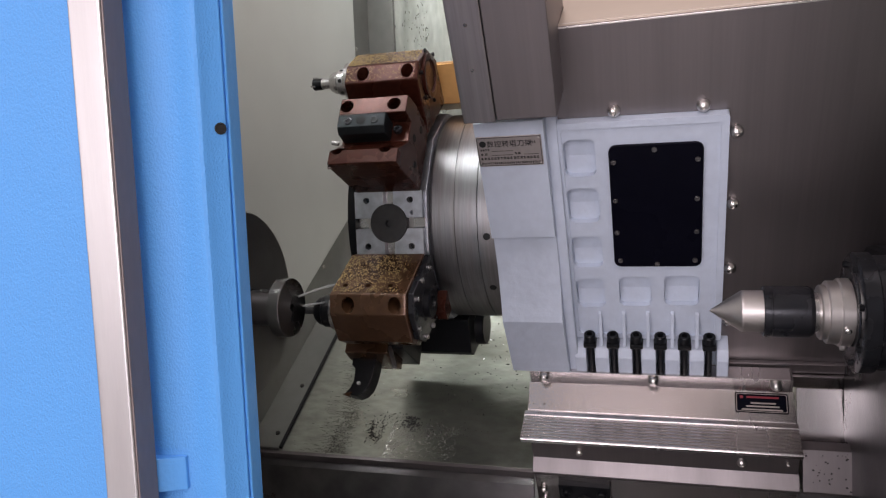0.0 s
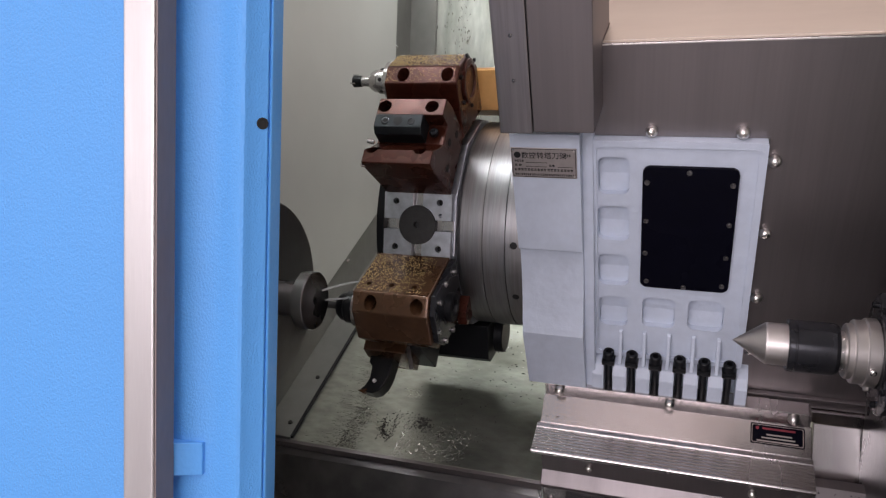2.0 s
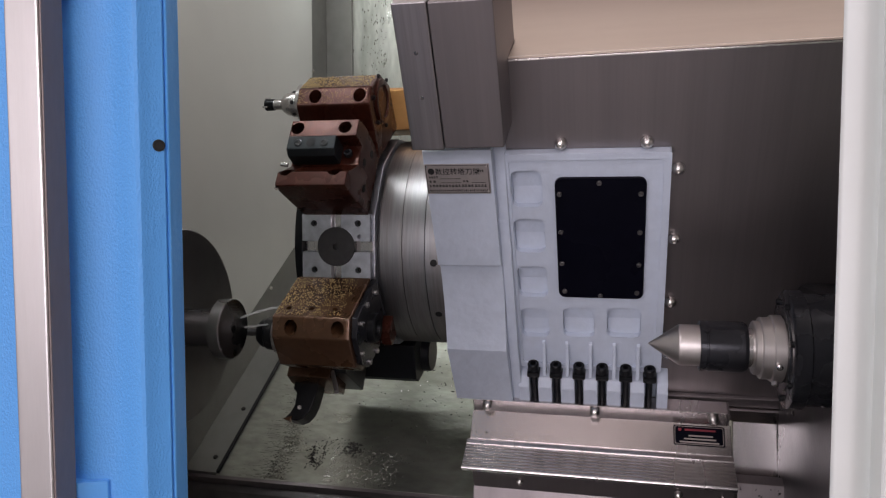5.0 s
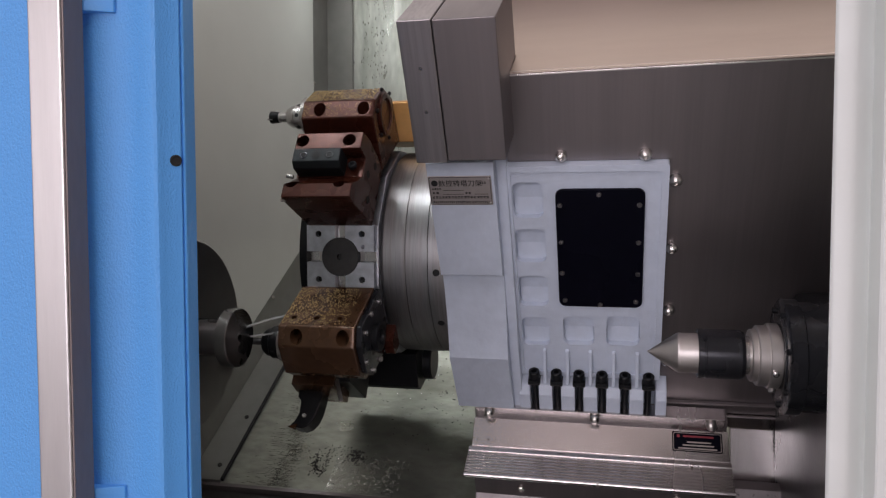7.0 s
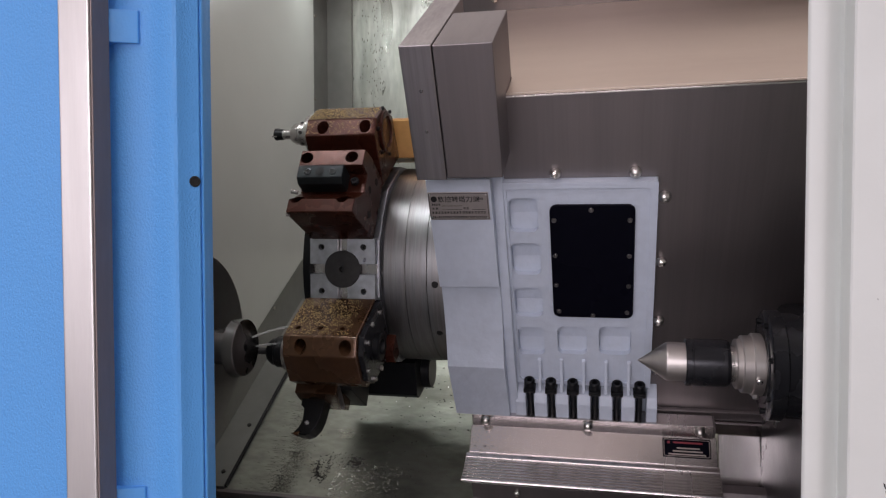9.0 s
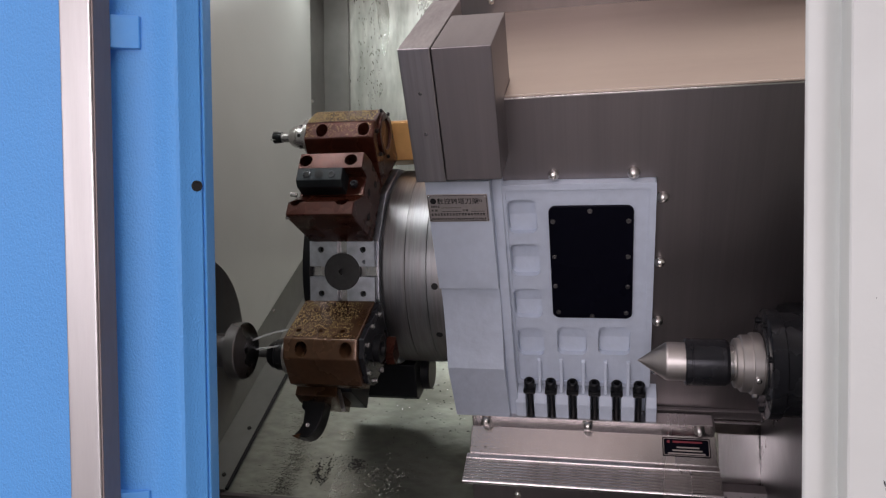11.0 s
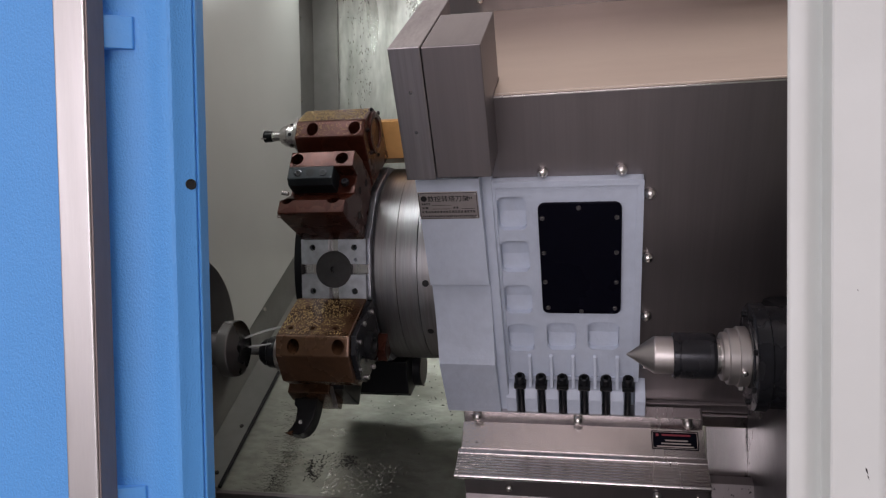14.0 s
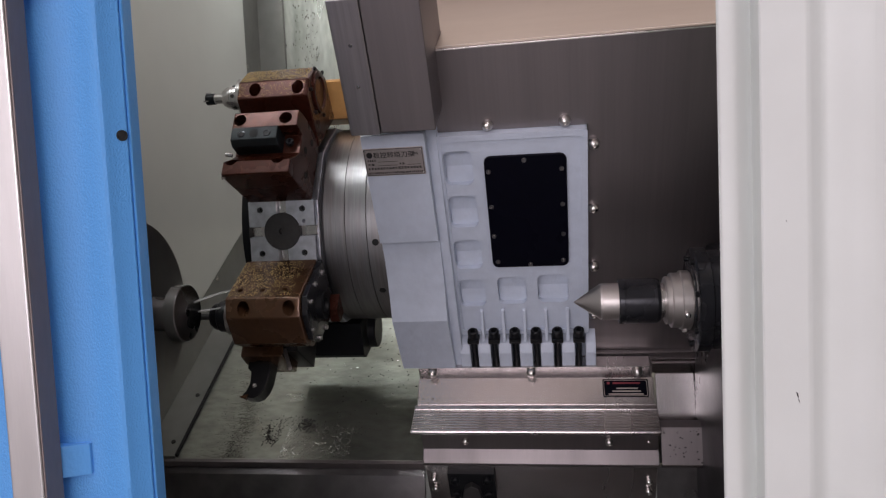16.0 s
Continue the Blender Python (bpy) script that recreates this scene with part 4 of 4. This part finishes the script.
colp = [(0.5400, -0.36), (0.5262, -0.4012), (0.5270, -0.4030), (0.5285, -0.4040), (0.5370, -0.4040), (0.5395, -0.4034), (0.5420, -0.4015), (0.5450, -0.3985), (0.5500, -0.3925), (0.5545, -0.3870), (0.5560, -0.3865),
        (0.5578, -0.4010), (0.5582, -0.4032), (0.5595, -0.4044), (0.5930, -0.4046), (0.5960, -0.4040), (0.5985, -0.4022), (0.6060, -0.3950), (0.6100, -0.3930), (0.6140, -0.3932),
        (0.6230, -0.3975), (0.6300, -0.4010), (0.6360, -0.4028), (0.6450, -0.4035), (0.90, -0.404), (0.90, -0.36)]
part("sheet", prism(colp, 0.55, 2.0, "z"), WHITE, cl)
for x, z, s in ((0.5840, 1.0165, 0.0026), (0.5852, 1.0115, 0.0016), (0.5770, 1.1590, 0.0007)):
    part("scuff", prism([(x - s * 0.3, z + s), (x + s * 0.2, z + s * 0.6), (x + s * 0.5, z - s * 1.2), (x - s * 0.1, z - s * 0.2)], -0.4049, -0.4020, "y"), PLUG, cl)

# ---- coolant jets ----
def jet(points, r):
    cu = bmesh.new()
    rings = []
    for k, p in enumerate(points):
        rr = r * (1 + 0.25 * math.sin(k * 1.7))
        rings.append([cu.verts.new((p[0], p[1] + rr * math.cos(a * math.pi / 4), p[2] + rr * math.sin(a * math.pi / 4))) for a in range(8)])
    for a, b in zip(rings, rings[1:]):
        for k in range(8):
            cu.faces.new((a[k], a[(k + 1) % 8], b[(k + 1) % 8], b[k]))
    return cu


def arc(a, b, sag, n=14):
    a, b = Vector(a), Vector(b)
    return [(a.lerp(b, k / n) + Vector((0, 0, sag * 4 * (k / n) * (1 - k / n)))) for k in range(n + 1)]


solid("coolant_jet", jet(arc((-0.056, -0.045, 1.072), (-0.101, -0.085, 1.060), 0.002), 0.0016), WATER, "clear coolant jet from the drill holder onto the workpiece", "coolant jet", "stuff")
solid("coolant_jet", jet(arc((-0.070, -0.040, 1.046), (-0.101, -0.075, 1.046), 0.001), 0.0013), WATER, "clear coolant jet from the drill holder onto the workpiece", "coolant jet", "stuff")

# ---- coolant beads ----
def beads(m, at, u, v, w, count, size, seed, holes=(), label="coolant drops on the tool holder with gold glints in their colour", mat=BEAD, tall=0.75):
    """Small flattened drops strewn over a face."""
    rnd = random.Random(seed)
    bm = bmesh.new()
    at, u, v, w = Vector(at), Vector(u), Vector(v), Vector(w)
    un, vn = u.normalized(), v.normalized()
    for _ in range(count):
        p, s = at + u * rnd.random() ** 1.35 + v * rnd.random(), size * rnd.uniform(0.3, 1.2)
        if any((p - Vector(h[:3])).length < h[3] for h in holes):
            continue
        rim = [bm.verts.new(p + un * s * math.cos(k * 1.0472) + vn * s * math.sin(k * 1.0472) + w * 0.0001) for k in range(6)]
        mid = [bm.verts.new(p + (un * math.cos(k * 1.0472) + vn * math.sin(k * 1.0472)) * s * 0.62 + w * s * tall) for k in range(6)]
        bm.faces.new(mid)
        for k in range(6):
            bm.faces.new((rim[k], rim[(k + 1) % 6], mid[(k + 1) % 6], mid[k]))
    return solid("coolant_drops", bm, mat, label, "coolant", "stuff", m)


beads(station(-30), (-0.053, -0.008, 0.0522), (0.09, 0, 0), (0, -0.080, 0.0008), (0, 0, 1), 1500, 0.0008, 2, [(x, -0.0735, 0.0525, 0.0052) for x in (-0.040, -0.008, 0.024)])
beads(station(60), (-0.054, -0.0992, -0.028), (0.10, 0, 0), (0, 0, 0.040), (0, -1, 0), 1400, 0.0008, 3)
beads(SLANT, (-0.065, -0.104, BED), (0.115, 0, 0), (0, 0.070, 0), (0, 0, 1), 1000, 0.0014, 6, label="clear coolant puddled in drops on the way cover", mat=CLEAR, tall=0.35)
beads(SLANT, (-0.20, -0.09, BED), (0.33, 0, 0), (0, 0.30, 0), (0, 0, 1), 220, 0.0013, 7, label="clear coolant drops scattered over the way cover", mat=CLEAR, tall=0.4)
beads(station(60), (-0.054, -0.0855, -0.0495), (0.10, 0, 0), (0, -0.012, 0.0165), (0, -0.81, -0.59), 420, 0.0006, 5, [(-0.030, -0.0915, -0.0413, 0.0105), (0.034, -0.0915, -0.0413, 0.0105)])

# ---- chips lying on the way cover ----
def chips(name, spots, label, seed):
    rnd = random.Random(seed)
    bm = bmesh.new()
    for cx, cy, sx, sy, count, size in spots:
        for _ in range(count):
            x, y, s = rnd.gauss(cx, sx), rnd.gauss(cy, sy), size * rnd.uniform(0.4, 1.3)
            if not ((-0.235 < x < 0.17 or 0.54 < x < 0.61) and -0.105 < y < 0.5):
                continue
            a, l = rnd.uniform(0, 6.3), rnd.uniform(1, 2.6)
            q = [(math.cos(a) * s * l, math.sin(a) * s * l), (-math.sin(a) * s, math.cos(a) * s), (-math.cos(a) * s * l, -math.sin(a) * s * l), (math.sin(a) * s, -math.cos(a) * s)]
            lo = [bm.verts.new((x + u, y + v, BED + 0.0002)) for u, v in q]
            hi = bm.verts.new((x, y, BED + s * 0.9))
            for k in range(4):
                bm.faces.new((lo[k], lo[(k + 1) % 4], hi))
    return solid(name, bm, CHIP, label, "metal chips", "stuff", SLANT)


chips("metal_chips", [(-0.100, -0.050, 0.003, 0.013, 70, 0.0012), (-0.082, -0.048, 0.003, 0.013, 60, 0.0010), (-0.090, -0.066, 0.005, 0.004, 40, 0.0013), (-0.062, -0.028, 0.020, 0.008, 60, 0.0011),
                      (-0.035, -0.032, 0.008, 0.007, 50, 0.0018), (-0.010, -0.045, 0.018, 0.010, 60, 0.0012), (0.04, -0.045, 0.030, 0.005, 30, 0.0012), (-0.15, -0.085, 0.010, 0.014, 90, 0.0010),
                      (-0.148, -0.02, 0.012, 0.05, 160, 0.0008), (0.57, -0.02, 0.03, 0.03, 40, 0.0011), (0.02, 0.03, 0.05, 0.05, 40, 0.0012), (0.10, 0.14, 0.03, 0.05, 45, 0.0014)],
      "dark wet metal chips strewn on the way cover", 4)

# dirt wiped along the cover: fine flecks in a band, thin streaks running out of it
rnd = random.Random(33)
fb = bmesh.new()
for _ in range(1400):
    y = -0.104 + 0.27 * rnd.random() ** 1.5
    if rnd.random() < 0.86:
        x, l, w = rnd.gauss(-0.150 - 0.08 * y, 0.009), rnd.uniform(0.0006, 0.003), rnd.uniform(0.0004, 0.0010)
    else:
        x, l, w = -0.155 - abs(rnd.gauss(0, 0.022)), rnd.uniform(0.002, 0.010), rnd.uniform(0.0002, 0.0004)
    if x - l < -0.235:
        continue
    vs = [fb.verts.new((x + l * math.cos(k * 1.0472) * rnd.uniform(0.6, 1), y + w * math.sin(k * 1.0472) * rnd.uniform(0.6, 1), BED + 0.0003)) for k in range(6)]
    mid = fb.verts.new((x, y, BED + 0.0006))
    for k in range(6):
        fb.faces.new((vs[k], vs[(k + 1) % 6], mid))
solid("coolant_dirt", fb, DIRT, "dark dirt smeared in streaks over the way cover", "dirt", "stuff", SLANT)

rnd = random.Random(21)
sb = bmesh.new()
for _ in range(260):
    x, y, s = 0.168 + abs(rnd.gauss(0, 0.07)), rnd.uniform(-0.110, -0.050), rnd.uniform(0.0003, 0.0009)
    if x > 0.525 or (x > 0.45 and y > -0.06):
        continue
    z = -0.2966 if y < -0.064 else -0.2933 + 0.54 * (y + 0.060)
    a = rnd.uniform(0, 6.3)
    vs = [sb.verts.new((x + s * math.cos(a + k * 1.571) * (1.6 if k % 2 else 0.8), y + s * math.sin(a + k * 1.571) * (1.6 if k % 2 else 0.8), z)) for k in range(4)]
    tip = sb.verts.new((x, y, z + s * 0.6))
    for k in range(4):
        sb.faces.new((vs[k], vs[(k + 1) % 4], tip))
solid("metal_chips", sb, CHIP, "fine dark chips and specks on the ribbed wiper cover", "metal chips", "stuff", SLANT)

# ---- drips on the back sheet ----
rnd = random.Random(9)
db = bmesh.new()
for _ in range(330):
    x, z = rnd.choice((-0.185, -0.180, -0.165, -0.205, -0.060, -0.055)) + rnd.gauss(0, 0.006), rnd.uniform(1.36, 1.76)
    w, h = rnd.uniform(0.0005, 0.0016), rnd.uniform(0.0008, 0.0050)
    vs = [db.verts.new((x + w * math.cos(k * 1.0472 + 0.3) * rnd.uniform(0.6, 1.1), 0.7265, z + h * math.sin(k * 1.0472 + 0.3) * rnd.uniform(0.6, 1.1))) for k in range(6)]
    mid = db.verts.new((x, 0.7255, z))
    for k in range(6):
        db.faces.new((vs[k], vs[(k + 1) % 6], mid))
solid("coolant_stains", db, DIRT, "dark dried coolant drips on the back sheet", "stain", "stuff")

# ---- work lamp under the roof ----
wl = thing("work_lamp_housing", ORIGIN, "white strip lamp high on the back sheet", "lamp", (-0.1, 0.70, 1.84))
part("housing", prism([(0.728, 1.815), (0.728, 1.895), (0.62, 1.895), (0.604, 1.865), (0.636, 1.840)], -0.33, 0.13, "x", 0.002), WHITE, wl)
# Housing for the added front lamp, out of view.
wl2 = thing("work_lamp_housing", ORIGIN, "unseen white strip lamp added behind the door header", "lamp", (-0.12, -0.34, 1.92))
part("housing", prism([(-0.359, 1.86), (-0.359, 1.95), (-0.30, 1.95), (-0.278, 1.925), (-0.310, 1.905)], -0.34, 0.10, "x", 0.002), WHITE, wl2)

for ob in scene.objects:
    if ob.name.split(".")[0] == "tool_holder":
        tagged(ob, group="tool holders on the turret")
